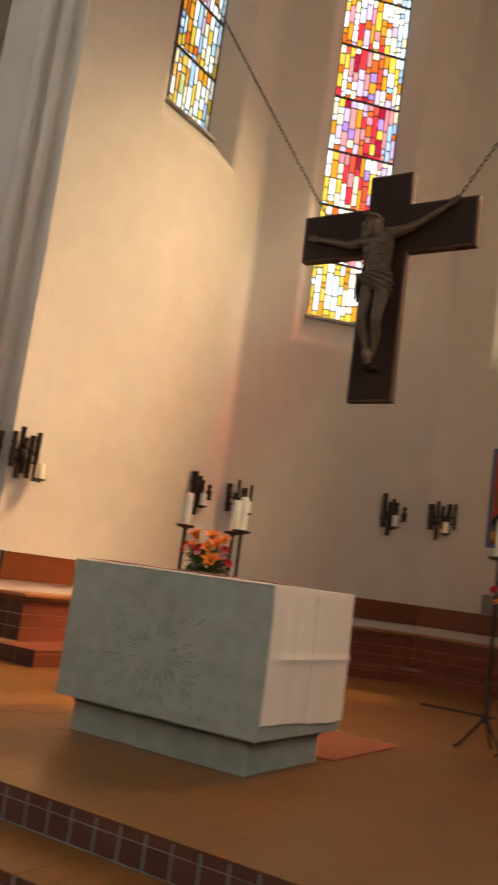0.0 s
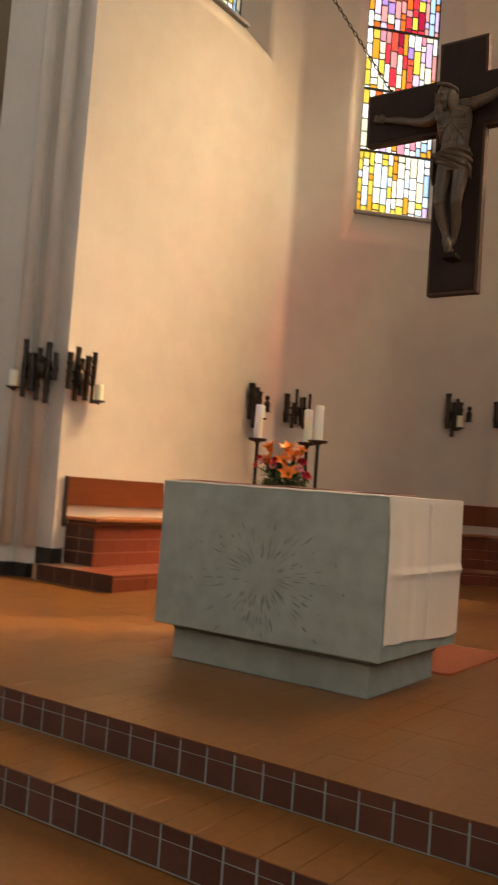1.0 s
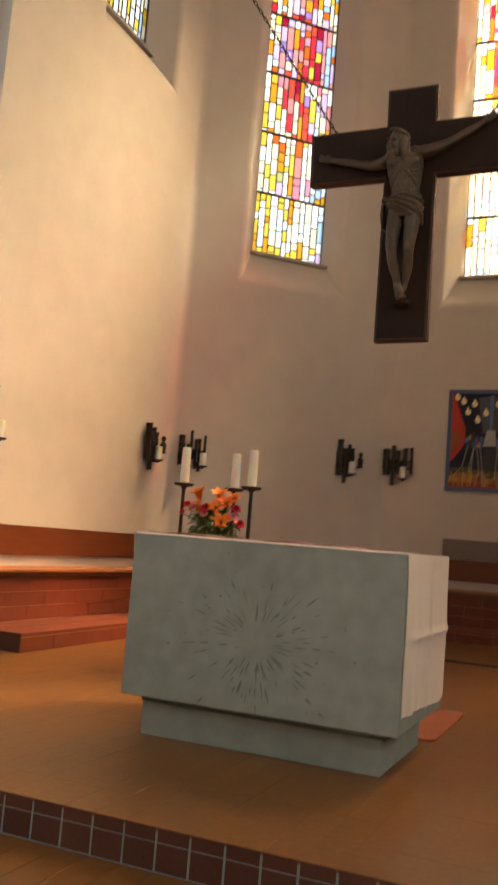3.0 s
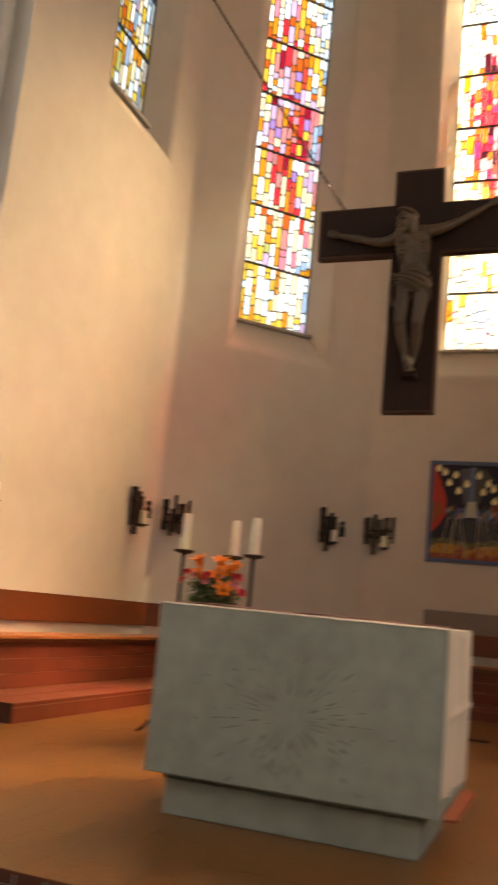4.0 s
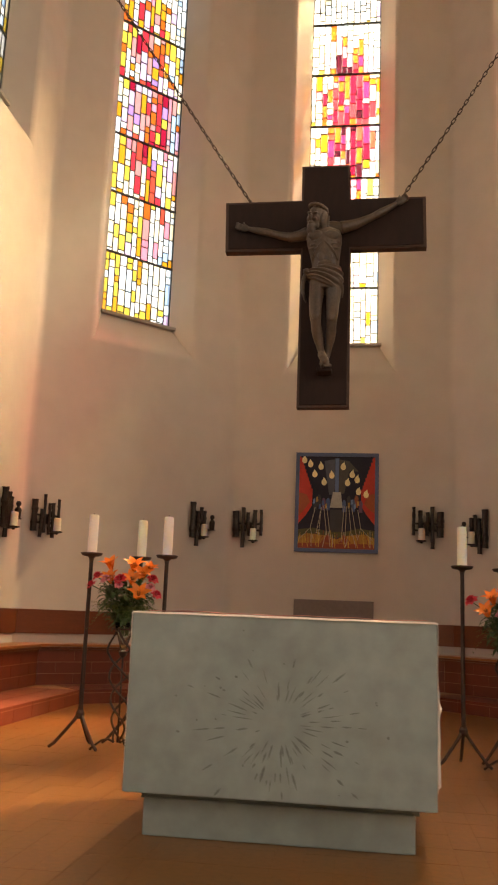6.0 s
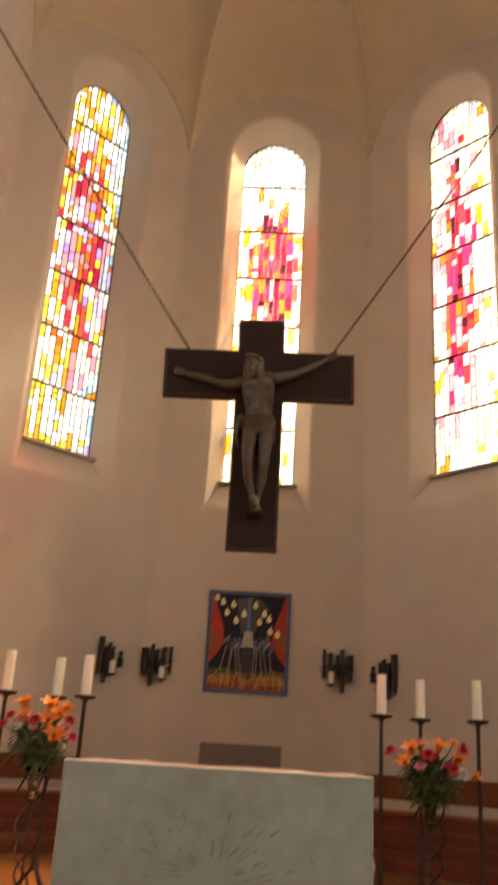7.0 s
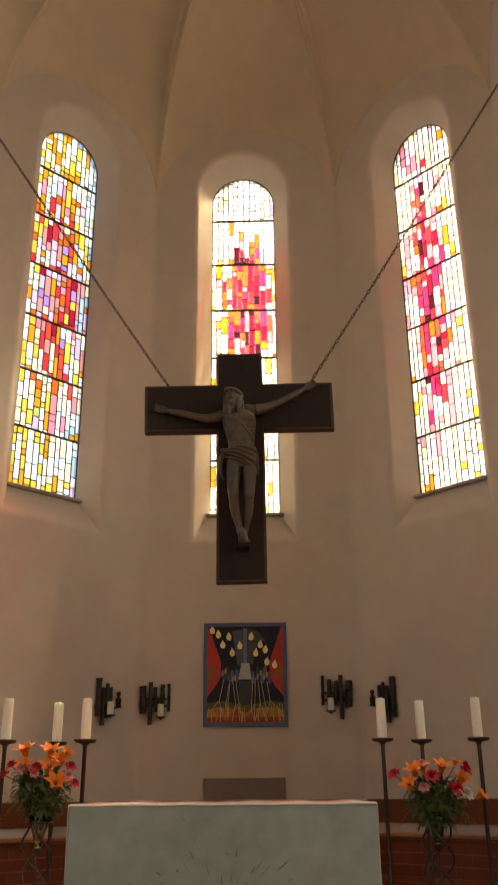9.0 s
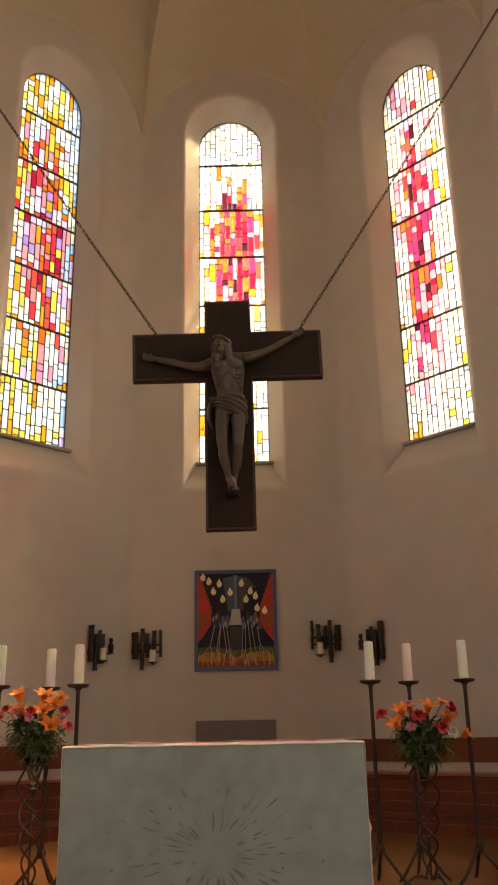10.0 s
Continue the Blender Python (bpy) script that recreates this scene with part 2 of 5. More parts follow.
def wall_with_windows(name, m, u0, u1, z0, z1, holes, material, label, thick=0.42, inset=R):
    """A thick wall in the pose m (x along, y into it) with splayed, round-headed openings.
    holes: (centre, outer half width, outer sill, outer spring, inner half width, inner sill, inner spring)."""
    bm = bmesh.new()

    def ring(pts, y):
        vs = [bm.verts.new((u, y, z)) for u, z in pts]
        return vs, [bm.edges.new((vs[i], vs[(i + 1) % len(vs)])) for i in range(len(vs))]

    corner = [(u0, z0), (u0, z1), (u1, z1), (u1, z0)]
    fv, fe = ring(corner, 0)
    bv, be = ring(corner, thick)
    rims = []
    for c, hw, s, p, hw2, s2, p2 in holes:
        o = [(c + u, z) for u, z in arch(hw, s, p)]
        i = [(c + u, z) for u, z in arch(hw2, s2, p2)]
        av, ae = ring(o, 0)
        mv, _ = ring(i, inset)
        ov, oe = ring(i, thick)
        fe, be = fe + ae, be + oe
        rims += ae
        for a, b in ((av, mv), (mv, ov)):
            for j in range(len(a)):
                q = (j + 1) % len(a)
                f = bm.faces.new((a[j], a[q], b[q], b[j]))
                f.smooth = False
    bmesh.ops.triangle_fill(bm, use_beauty=True, edges=fe)
    bmesh.ops.triangle_fill(bm, use_beauty=True, edges=be)
    for j in range(4):
        q = (j + 1) % 4
        bm.faces.new((fv[j], fv[q], bv[q], bv[j]))
    if rims:
        bmesh.ops.bevel(bm, geom=[e for e in rims if e.is_valid], offset=0.052, segments=4, affect="EDGES", profile=0.5)
    ob = link_mesh(name, bm, material)
    ob.matrix_world = m
    return tagged(ob, label, "wall", kind="structure")


HALF = A * T8
WIN = (0.0, 0.765, 4.42, 10.58, 0.53, 4.90, 10.51)
SIDEWIN = (0.0, 0.79, 6.42, 10.58, 0.53, 6.82, 10.51)
Y_ARCH = 1.93
WALL_LABEL = "warm off-white plastered choir wall with a splayed round-headed window"
for k, name in ((-2, "wall_west"), (-1, "wall_northwest"), (0, "wall_north"), (1, "wall_northeast"), (2, "wall_east")):
    u0, u1 = -HALF, HALF
    if k == -2:
        u0 = Y_ARCH - YC
    if k == 2:
        u1 = YC - Y_ARCH
    wall_with_windows(name, wall_pose(k, 0, 0, 0), u0, u1, -0.3, 14.6, [SIDEWIN if abs(k) == 2 else ((-0.05,) + WIN[1:] if k == 0 else WIN)], PLASTER, WALL_LABEL)

# vault: eight curved cells over the choir, rising from round wall arches to one crown
bm = bmesh.new()
SPRING, CROWN, NU, NS = 9.90, 13.7, 28, 24
for k in range(-3, 5):
    grid = []
    for i in range(NS + 1):
        s = (i - 0.8) / (NS - 0.8)
        s = s ** 1.12 if s > 0 else s
        groin = SPRING + (CROWN - SPRING) * math.sqrt(max(0.0, 1 - (1 - s) ** 2)) if s > 0 else SPRING
        rise = 1.56 * min(1.0, 1 - s) ** 1.3
        row = []
        for j in range(NU + 1):
            w = math.sin(math.pi / 2 * (2 * j / NU - 1))
            p = on_wall(k, w * HALF * (1 - s), -A * s, groin + rise * math.sqrt(max(0.0, 1 - w * w)))
            row.append(bm.verts.new(p))
        grid.append(row)
    for i in range(NS):
        for j in range(NU):
            bm.faces.new((grid[i][j], grid[i][j + 1], grid[i + 1][j + 1], grid[i + 1][j]))
bmesh.ops.remove_doubles(bm, verts=bm.verts, dist=0.002)
ceiling = link_mesh("ceiling", bm, VAULT, smooth=True)
tagged(ceiling, "beige plastered vault with soft groins between the window arches", "ceiling", kind="structure")
soft = ceiling.modifiers.new("soft_groins", "SMOOTH")
soft.iterations, soft.factor = 14, 0.5
sol = ceiling.modifiers.new("thick", "SOLIDIFY")
sol.thickness, sol.offset = 0.15, 1.0

# slab out of view, added only to block the sky's light from above
bm = bmesh.new()
box(bm, -6.8, 6.8, -13.2, 9.2, 14.6, 14.9)
tagged(link_mesh("roof", bm, VAULT), "unseen plain slab added over the church to block sky light", "roof", kind="structure")

# softly rounded plaster in the corners between the walls
for k in range(-2, 2):
    bm = bmesh.new()
    t = 0.07
    corner, turn = on_wall(k, HALF, 0), radians(45)
    a, b = on_wall(k, HALF - t, -0.001), on_wall(k + 1, -HALF + t, -0.001)
    rows = []
    for i in range(13):
        s = i / 12
        p = (1 - s) ** 2 * a + 2 * s * (1 - s) * (corner + (a - corner + b - corner) * 0.03) + s ** 2 * b
        rows.append((bm.verts.new((p.x, p.y, 0.985)), bm.verts.new((p.x, p.y, 12.0))))
    for q, r in zip(rows, rows[1:]):
        bm.faces.new((q[0], r[0], r[1], q[1]))
    tagged(link_mesh("wall_corner", bm, PLASTER, smooth=True), "softly rounded plaster corner between choir walls", "wall corner", kind="structure")

# stepped jambs where the choir opens to the nave
for side, name in ((-1, "choir_arch_west"), (1, "choir_arch_east")):
    bm = bmesh.new()
    e = A - 0.0
    plan = [(e, Y_ARCH - 0.0005), (e + 0.21, Y_ARCH), (e + 0.21, Y_ARCH - 0.10), (e + 0.41, Y_ARCH - 0.10), (e + 0.41, Y_ARCH - 0.20), (e + 1.04, Y_ARCH - 0.20),
            (e + 1.04, Y_ARCH + 0.5), (e + 0.42, Y_ARCH + 0.5), (e + 0.42, Y_ARCH + 0.003), (e, Y_ARCH - 0.0001)]
    lo = [bm.verts.new((XC + side * x, y, -0.3)) for x, y in plan]
    hi = [bm.verts.new((XC + side * x, y, 14.6)) for x, y in plan]
    bm.faces.new(lo)
    bm.faces.new(hi)
    for i in range(len(plan)):
        j = (i + 1) % len(plan)
        bm.faces.new((lo[i], lo[j], hi[j], hi[i]))
    round_up = [ed for ed in bm.edges if abs(ed.verts[0].co.z - ed.verts[1].co.z) > 5 and any(abs(abs(ed.verts[0].co.x - XC) - x) < 0.002 and abs(ed.verts[0].co.y - y) < 0.002 for x, y in (plan[2], plan[4]))]
    bmesh.ops.bevel(bm, geom=round_up, offset=0.052, segments=4, affect="EDGES", profile=0.5)
    jamb = tagged(link_mesh(name, bm, JAMB), "grey stepped jamb of the choir arch with rounded edges", "arch jamb", kind="structure")
    for x, y in ((e + 0.225, Y_ARCH - 0.085), (e + 0.425, Y_ARCH - 0.185)):
        bm = bmesh.new()
        tube(bm, [(XC + side * x, y, 0.30), (XC + side * x, y, 14.5)], 0.062, sides=20)
        part("roll_moulding", bm, JAMB, jamb, smooth=True)
    bm = bmesh.new()
    skirt = [(e - 0.012, Y_ARCH - 0.012, e + 0.20, Y_ARCH + 0.12), (e + 0.198, Y_ARCH - 0.112, e + 0.40, Y_ARCH - 0.002), (e + 0.398, Y_ARCH - 0.212, e + 1.04, Y_ARCH - 0.102)]
    for x0, y0, x1, y1 in skirt:
        xs = sorted((XC + side * x0, XC + side * x1))
        box(bm, xs[0], xs[1], y0, y1, 0, 0.29 if x0 < e else 0.13)
    xs = sorted((XC + side * (e - 0.014), XC + side * e))
    box(bm, xs[0], xs[1], Y_ARCH + 0.12, 2.06, 0.151, 0.30)
    tagged(link_mesh("baseboard", bm, DARK), "black skirting at the foot of the arch jamb", "skirting", kind="structure")

for side in (-1, 1):
    bm = bmesh.new()
    xs = sorted((XC + side * (A + 0.43), XC + side * 6.8))
    box(bm, xs[0], xs[1], 3.6, 3.9, -0.3, 14.6)
    tagged(link_mesh("wall_recess", bm, PLASTER), "plain back wall of the dim recess beside the choir arch", "wall", kind="structure")

# unseen nave behind the camera, added against stray sky light: plain walls, assumed tall windows
ASSUMED_WIN = [(c, 0.85, 3.4, 8.2, 0.70, 3.7, 8.1) for c in (-3.6, 0.2, 4.0)]
wall_with_windows("wall_nave_west", Matrix.Translation((-6.2, -5.7, 0)) @ pose(0, 0, 0, 0, 0, 90), -7.4, 9.5, -0.3, 14.6, ASSUMED_WIN, PLASTER, "unseen plain nave wall added to keep sky light out, with assumed tall windows")
wall_with_windows("wall_nave_east", Matrix.Translation((6.2, -5.7, 0)) @ pose(0, 0, 0, 0, 0, -90), -9.5, 7.4, -0.3, 14.6, ASSUMED_WIN, PLASTER, "unseen plain nave wall added to keep sky light out, with assumed tall windows")
bm = bmesh.new()
box(bm, -6.8, 6.8, -13.2, -12.9, -0.3, 14.6)
tagged(link_mesh("wall_nave_south", bm, PLASTER), "unseen plain end wall of the nave, added to keep sky light out", "wall", kind="structure")

# floors
bm = bmesh.new()
box(bm, -6.8, 6.8, -13.2, STEP2, -0.6, -0.306)
tagged(link_mesh("nave_floor", bm, TILE), "terracotta nave floor", "floor", kind="structure")
bm = bmesh.new()
box(bm, -6.1, 6.1, STEP1 + 0.0035, 9.0, -0.6, -0.0009)
floor = tagged(link_mesh("floor", bm, FLOOR_GROUT), "terracotta tiled choir floor, worn and slightly shiny", "floor", kind="structure")
bm = bmesh.new()
box(bm, -6.1, 6.1, STEP2 + 0.003, STEP1 + 0.003, -0.6, -RISE - 0.002)
step = tagged(link_mesh("step", bm, FLOOR_GROUT), "low tiled step with dark red tiles and grey joints on its riser", "step", kind="structure")
bm = bmesh.new()
box(bm, -6.1, 6.1, STEP1 + 0.002, STEP1 + 0.004, -RISE, -0.004)
part("riser_joint", bm, GROUT, floor, "grey mortar joints of the riser")
bm = bmesh.new()
box(bm, -6.1, 6.1, STEP2 + 0.001, STEP2 + 0.004, -2 * RISE, -RISE - 0.004)
part("riser_joint", bm, GROUT, step, "grey mortar joints of the riser")



# ---- stained-glass windows ----
PALETTE = {
    "white": (0.70, 0.70, 0.66), "cream": (0.58, 0.52, 0.36), "yellow": (0.50, 0.35, 0.045), "amber": (0.45, 0.19, 0.013), "orange": (0.42, 0.085, 0.012),
    "red": (0.46, 0.022, 0.034), "crimson": (0.22, 0.006, 0.024), "magenta": (0.40, 0.016, 0.080), "pink": (0.56, 0.17, 0.23), "violet": (0.25, 0.15, 0.40),
    "blue": (0.24, 0.36, 0.52), "green": (0.26, 0.29, 0.10), "dark": (0.035, 0.004, 0.010), "lilac": (0.40, 0.30, 0.46), "ice": (0.50, 0.62, 0.70),
    "scarlet": (0.44, 0.050, 0.030), "rosy": (0.42, 0.17, 0.17),
}
GLASS = {n: glass_mat("glass_" + n, c) for n, c in PALETTE.items()}


def pick(rng, weights):
    names = list(weights)
    return rng.choices(names, [weights[n] for n in names])[0]


def glass_colour(rng, k, u, v):
    """Which glass sits at u (-1 to 1 across) and v (0 to 1 up): pale borders, a red stream in the middle, gold below."""
    lean = {-2: -0.2, -1: 0.25 - 0.5 * v, 0: 0.1, 1: -0.15}.get(k, 0.0)
    core = math.exp(-((u - lean) / {-1: 0.80, 0: 0.66, 1: 0.52}.get(k, 0.62)) ** 2)
    if k == 0:
        heat = 1.12 * core * max(0.0, 1 - ((v - 0.60) / 0.27) ** 2)
    elif k == 1:
        heat = 0.98 * core * max(0.0, 1 - ((v - 0.52) / 0.46) ** 2)
    elif k == -1:
        heat = 0.86 * core * max(0.0, 1 - ((v - 0.50) / 0.36) ** 2)
    else:
        heat = 0.45 * core * max(0.0, 1 - ((v - 0.6) / 0.4) ** 2)
    heat += rng.uniform(-0.20, 0.20)
    if heat > 0.62 and k == -1:
        return pick(rng, {"red": 4.4, "scarlet": 2, "crimson": 2, "dark": 0.9, "orange": 1.8, "rosy": 3, "pink": 1.4, "violet": 1.4, "lilac": 2.6, "amber": 1.0, "white": 0.8})
    if heat > 0.62 and k == 0:
        return pick(rng, {"red": 4, "crimson": 4.4, "magenta": 2.4, "dark": 2.6, "orange": 2.0, "pink": 1.2, "scarlet": 1.5})
    if heat > 0.62 and k == 1:
        return pick(rng, {"red": 3, "magenta": 3.6, "crimson": 2, "pink": 3, "scarlet": 2, "dark": 1, "orange": 1.0, "white": 1.4})
    if heat > 0.62:
        return pick(rng, {"red": 4, "crimson": 3, "magenta": 3, "dark": 1.4, "orange": 2.8, "pink": 1.8, "violet": 1.0, "lilac": 0.8, "amber": 0.8})
    if k == 1 and heat > 0.40:
        return pick(rng, {"pink": 4, "magenta": 2, "red": 1.5, "white": 3, "lilac": 1, "orange": 0.8, "cream": 0.8})
    if heat > 0.40 and k == -1:
        return pick(rng, {"red": 2.0, "scarlet": 0.8, "rosy": 2.2, "orange": 2.0, "amber": 1.8, "lilac": 2.4, "white": 2.2, "violet": 0.9, "cream": 2.0, "yellow": 1.4, "ice": 0.8})
    if heat > 0.40 and k == 0:
        return pick(rng, {"red": 2.6, "crimson": 1.3, "magenta": 1.5, "orange": 2.6, "scarlet": 1.4, "pink": 1.8, "white": 2.6})
    if heat > 0.40:
        return pick(rng, {"red": 2, "magenta": 1.5, "pink": 2.5, "orange": 3, "amber": 2, "lilac": 1.5, "white": 2.2, "violet": 1.0, "cream": 1.5})
    if heat > 0.22 and k == 1:
        return pick(rng, {"white": 4, "pink": 2, "cream": 2, "lilac": 0.8, "orange": 0.6})
    if heat > 0.22:
        return pick(rng, {"orange": 1.5, "amber": 1.5, "pink": 1.5, "lilac": 1.2, "cream": 2, "white": 2.5, "yellow": 1.5})
    if k == -1 and u > 0.74 and rng.random() < 0.8:
        return pick(rng, {"ice": 3, "blue": 3, "white": 0.8, "lilac": 0.5})
    if k == 0 and v > 0.76 and rng.random() < 0.85:
        return pick(rng, {"white": 6, "cream": 0.8, "ice": 1})
    if k == 1 and v > 0.86 and rng.random() < 0.85:
        return pick(rng, {"white": 6, "cream": 1.5, "pink": 0.3})
    gold = {-2: 2.5, -1: 3.6, 0: 0.5, 1: 0.45}.get(k, 1.0) * (1.5 if v < 0.3 or (k == -1 and v > 0.8) else 0.7)
    blue = {-2: 3.0, -1: 0.9, 0: 0.5, 1: 0.3}.get(k, 0.5) * (1.6 if u > 0.6 else 0.6)
    return pick(rng, {"white": 5.5 if k == -1 else 4, "cream": 3, "yellow": gold, "amber": 0.6 * gold, "blue": blue, "ice": 0.6 + blue, "lilac": 0.35, "green": 0.12 * gold})


def stained_window(k, name, label):
    """One leaded window: a saddle bar between seven panels, each of eight uneven columns of small panes."""
    _, _, _, _, hw, sill, spring = SIDEWIN if abs(k) == 2 else WIN
    rng = random.Random(50 + k)
    m = wall_pose(k, -0.05 if k == 0 else 0, R + 0.03, 0)
    win = tagged(new(name), label, "window", kind="structure")
    win.matrix_world = m
    top = spring + hw
    n_panel = 5 if abs(k) == 2 else 7
    ph = (top - sill) / n_panel
    bars, came = bmesh.new(), bmesh.new()
    c = 0.008

    def head(u):
        return spring + math.sqrt(max(0.0, hw * hw - u * u)) if abs(u) < hw else spring

    cols = 12
    for p in range(n_panel):
        z0, z1 = sill + p * ph, sill + (p + 1) * ph
        if p:
            w = hw if z0 < spring else math.sqrt(max(0.0, hw * hw - (z0 - spring) ** 2))
            box(bars, -w, w, -0.022, 0.012, z0 - 0.013, z0 + 0.013)
        edge = [-hw]
        for i in range(cols):
            edge.append(edge[-1] + rng.uniform(0.75, 1.3))
        scale = 2 * hw / (edge[-1] + hw)
        edge = [-hw + (e + hw) * scale for e in edge]
        for a, b in zip(edge, edge[1:]):
            z = z0
            first = True
            while z < z1 - 0.01:
                h = rng.choice((0.10, 0.15, 0.20, 0.26, 0.32)) * rng.uniform(0.85, 1.15)
                if first:
                    h *= rng.uniform(0.4, 1.0)
                    first = False
                e = min(z + h, z1)
                if z1 - e < 0.07:
                    e = z1
                ua, ub = a, b
                ta, tb = min(e, head(ua)), min(e, head(ub))
                if max(ta, tb) - z > 0.03:
                    ta, tb = max(ta, z + 0.004), max(tb, z + 0.004)
                    pane = bmesh.new()
                    q = [(ua + c, z + c), (ub - c, z + c), (ub - c, max(tb - c, z + c + 0.001)), (ua + c, max(ta - c, z + c + 0.001))]
                    flat_poly(pane, [(x, 0.002, y) for x, y in q], 0.004)
                    col = glass_colour(rng, k, (ua + ub) / 2 / hw, ((z + e) / 2 - sill) / (top - sill))
                    part("pane", pane, GLASS[col], win)
                    box(came, ua - c * 0.8, ua + c * 0.8, -0.006, 0.008, z, max(ta, z + 0.005))
                    box(came, ua, ub, -0.005, 0.007, z - c * 0.8, z + c * 0.8)
                z = e
    rim = [(-hw, sill)] + [(-hw * math.cos(math.pi * i / 24), spring + hw * math.sin(math.pi * i / 24)) for i in range(25)] + [(hw, sill), (-hw, sill)]
    tube(bars, [(u, 0.0, z) for u, z in rim], 0.017, sides=6, caps=False)
    part("window_frame", bars, LEAD, win, "dark iron saddle bars and rim")
    tagged(part("lead_came", came, LEAD, win, "thin dark lead lines between the panes"), kind="stuff")
    bm = bmesh.new()
    box(bm, -hw - 0.05, hw + 0.05, -0.13, -0.02, sill - 0.045, sill - 0.002, bevel=0.008)
    part("window_sill", bm, SILL, win, "narrow grey stone sill")
    return win


stained_window(-2, "window_1", "leaded glass window in pale yellow and blue, set high")
stained_window(-1, "window_2", "tall leaded glass window, gold borders and a red stream")
stained_window(0, "window_3", "tall leaded glass window, white with a deep red middle")
stained_window(1, "window_4", "tall leaded glass window, pink and red with white borders")
stained_window(2, "window_5", "leaded glass window, warm and sunlit, set high")

# ---- altar ----
altar = thing("altar", Matrix.Translation((0, 0, 0)), "grey stone block altar with an engraved sunburst on its front", "altar")
bm = bmesh.new()
box(bm, -0.644, 0.592, 0.085, 0.89, 0.0, 0.166, bevel=0.008)
part("plinth", bm, STONE, altar, "recessed grey stone plinth")
# solid strip between plinth and block; the gap's shade is put into its darker colour
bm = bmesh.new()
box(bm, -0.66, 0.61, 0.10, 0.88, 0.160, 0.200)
part("shadow_gap", bm, GROOVE, altar, "darker strip painted as the shaded gap above the plinth")
bm = bmesh.new()
box(bm, -0.727, 0.682, 0.0, 0.972, 0.198, 1.0, bevel=0.007)
part("block", bm, STONE, altar)
rng = random.Random(4)
CX, CZ = -0.02, 0.535
for i in range(64):
    a = 2 * math.pi * (i + rng.uniform(-0.35, 0.35)) / 64
    reach = 0.50 if abs(math.cos(a)) > 0.6 else 0.33
    r = rng.uniform(0.085, 0.15)
    for dash in range(rng.choice((1, 2, 3, 4))):
        r1 = r + rng.uniform(0.025, 0.10)
        if r1 > reach:
            break
        w = rng.uniform(0.0016, 0.0052) * (1.3 if math.sin(a) < -0.3 else 0.9)
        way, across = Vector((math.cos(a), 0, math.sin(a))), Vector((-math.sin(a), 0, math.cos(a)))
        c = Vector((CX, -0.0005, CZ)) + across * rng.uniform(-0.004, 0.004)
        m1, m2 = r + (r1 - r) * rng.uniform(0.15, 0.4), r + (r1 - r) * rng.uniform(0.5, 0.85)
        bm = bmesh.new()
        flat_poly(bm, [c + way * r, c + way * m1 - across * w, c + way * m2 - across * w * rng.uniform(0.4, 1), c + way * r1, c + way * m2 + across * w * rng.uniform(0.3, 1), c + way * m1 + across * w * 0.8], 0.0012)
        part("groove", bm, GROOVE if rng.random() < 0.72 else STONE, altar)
        r = r1 + rng.uniform(0.01, 0.06)
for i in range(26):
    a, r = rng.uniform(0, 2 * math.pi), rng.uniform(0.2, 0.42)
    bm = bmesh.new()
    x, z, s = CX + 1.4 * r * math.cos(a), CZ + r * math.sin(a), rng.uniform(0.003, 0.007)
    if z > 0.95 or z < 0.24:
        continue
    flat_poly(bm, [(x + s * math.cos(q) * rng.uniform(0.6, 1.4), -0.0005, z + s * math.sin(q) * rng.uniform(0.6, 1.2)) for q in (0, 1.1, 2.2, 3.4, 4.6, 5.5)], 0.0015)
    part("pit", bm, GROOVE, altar)


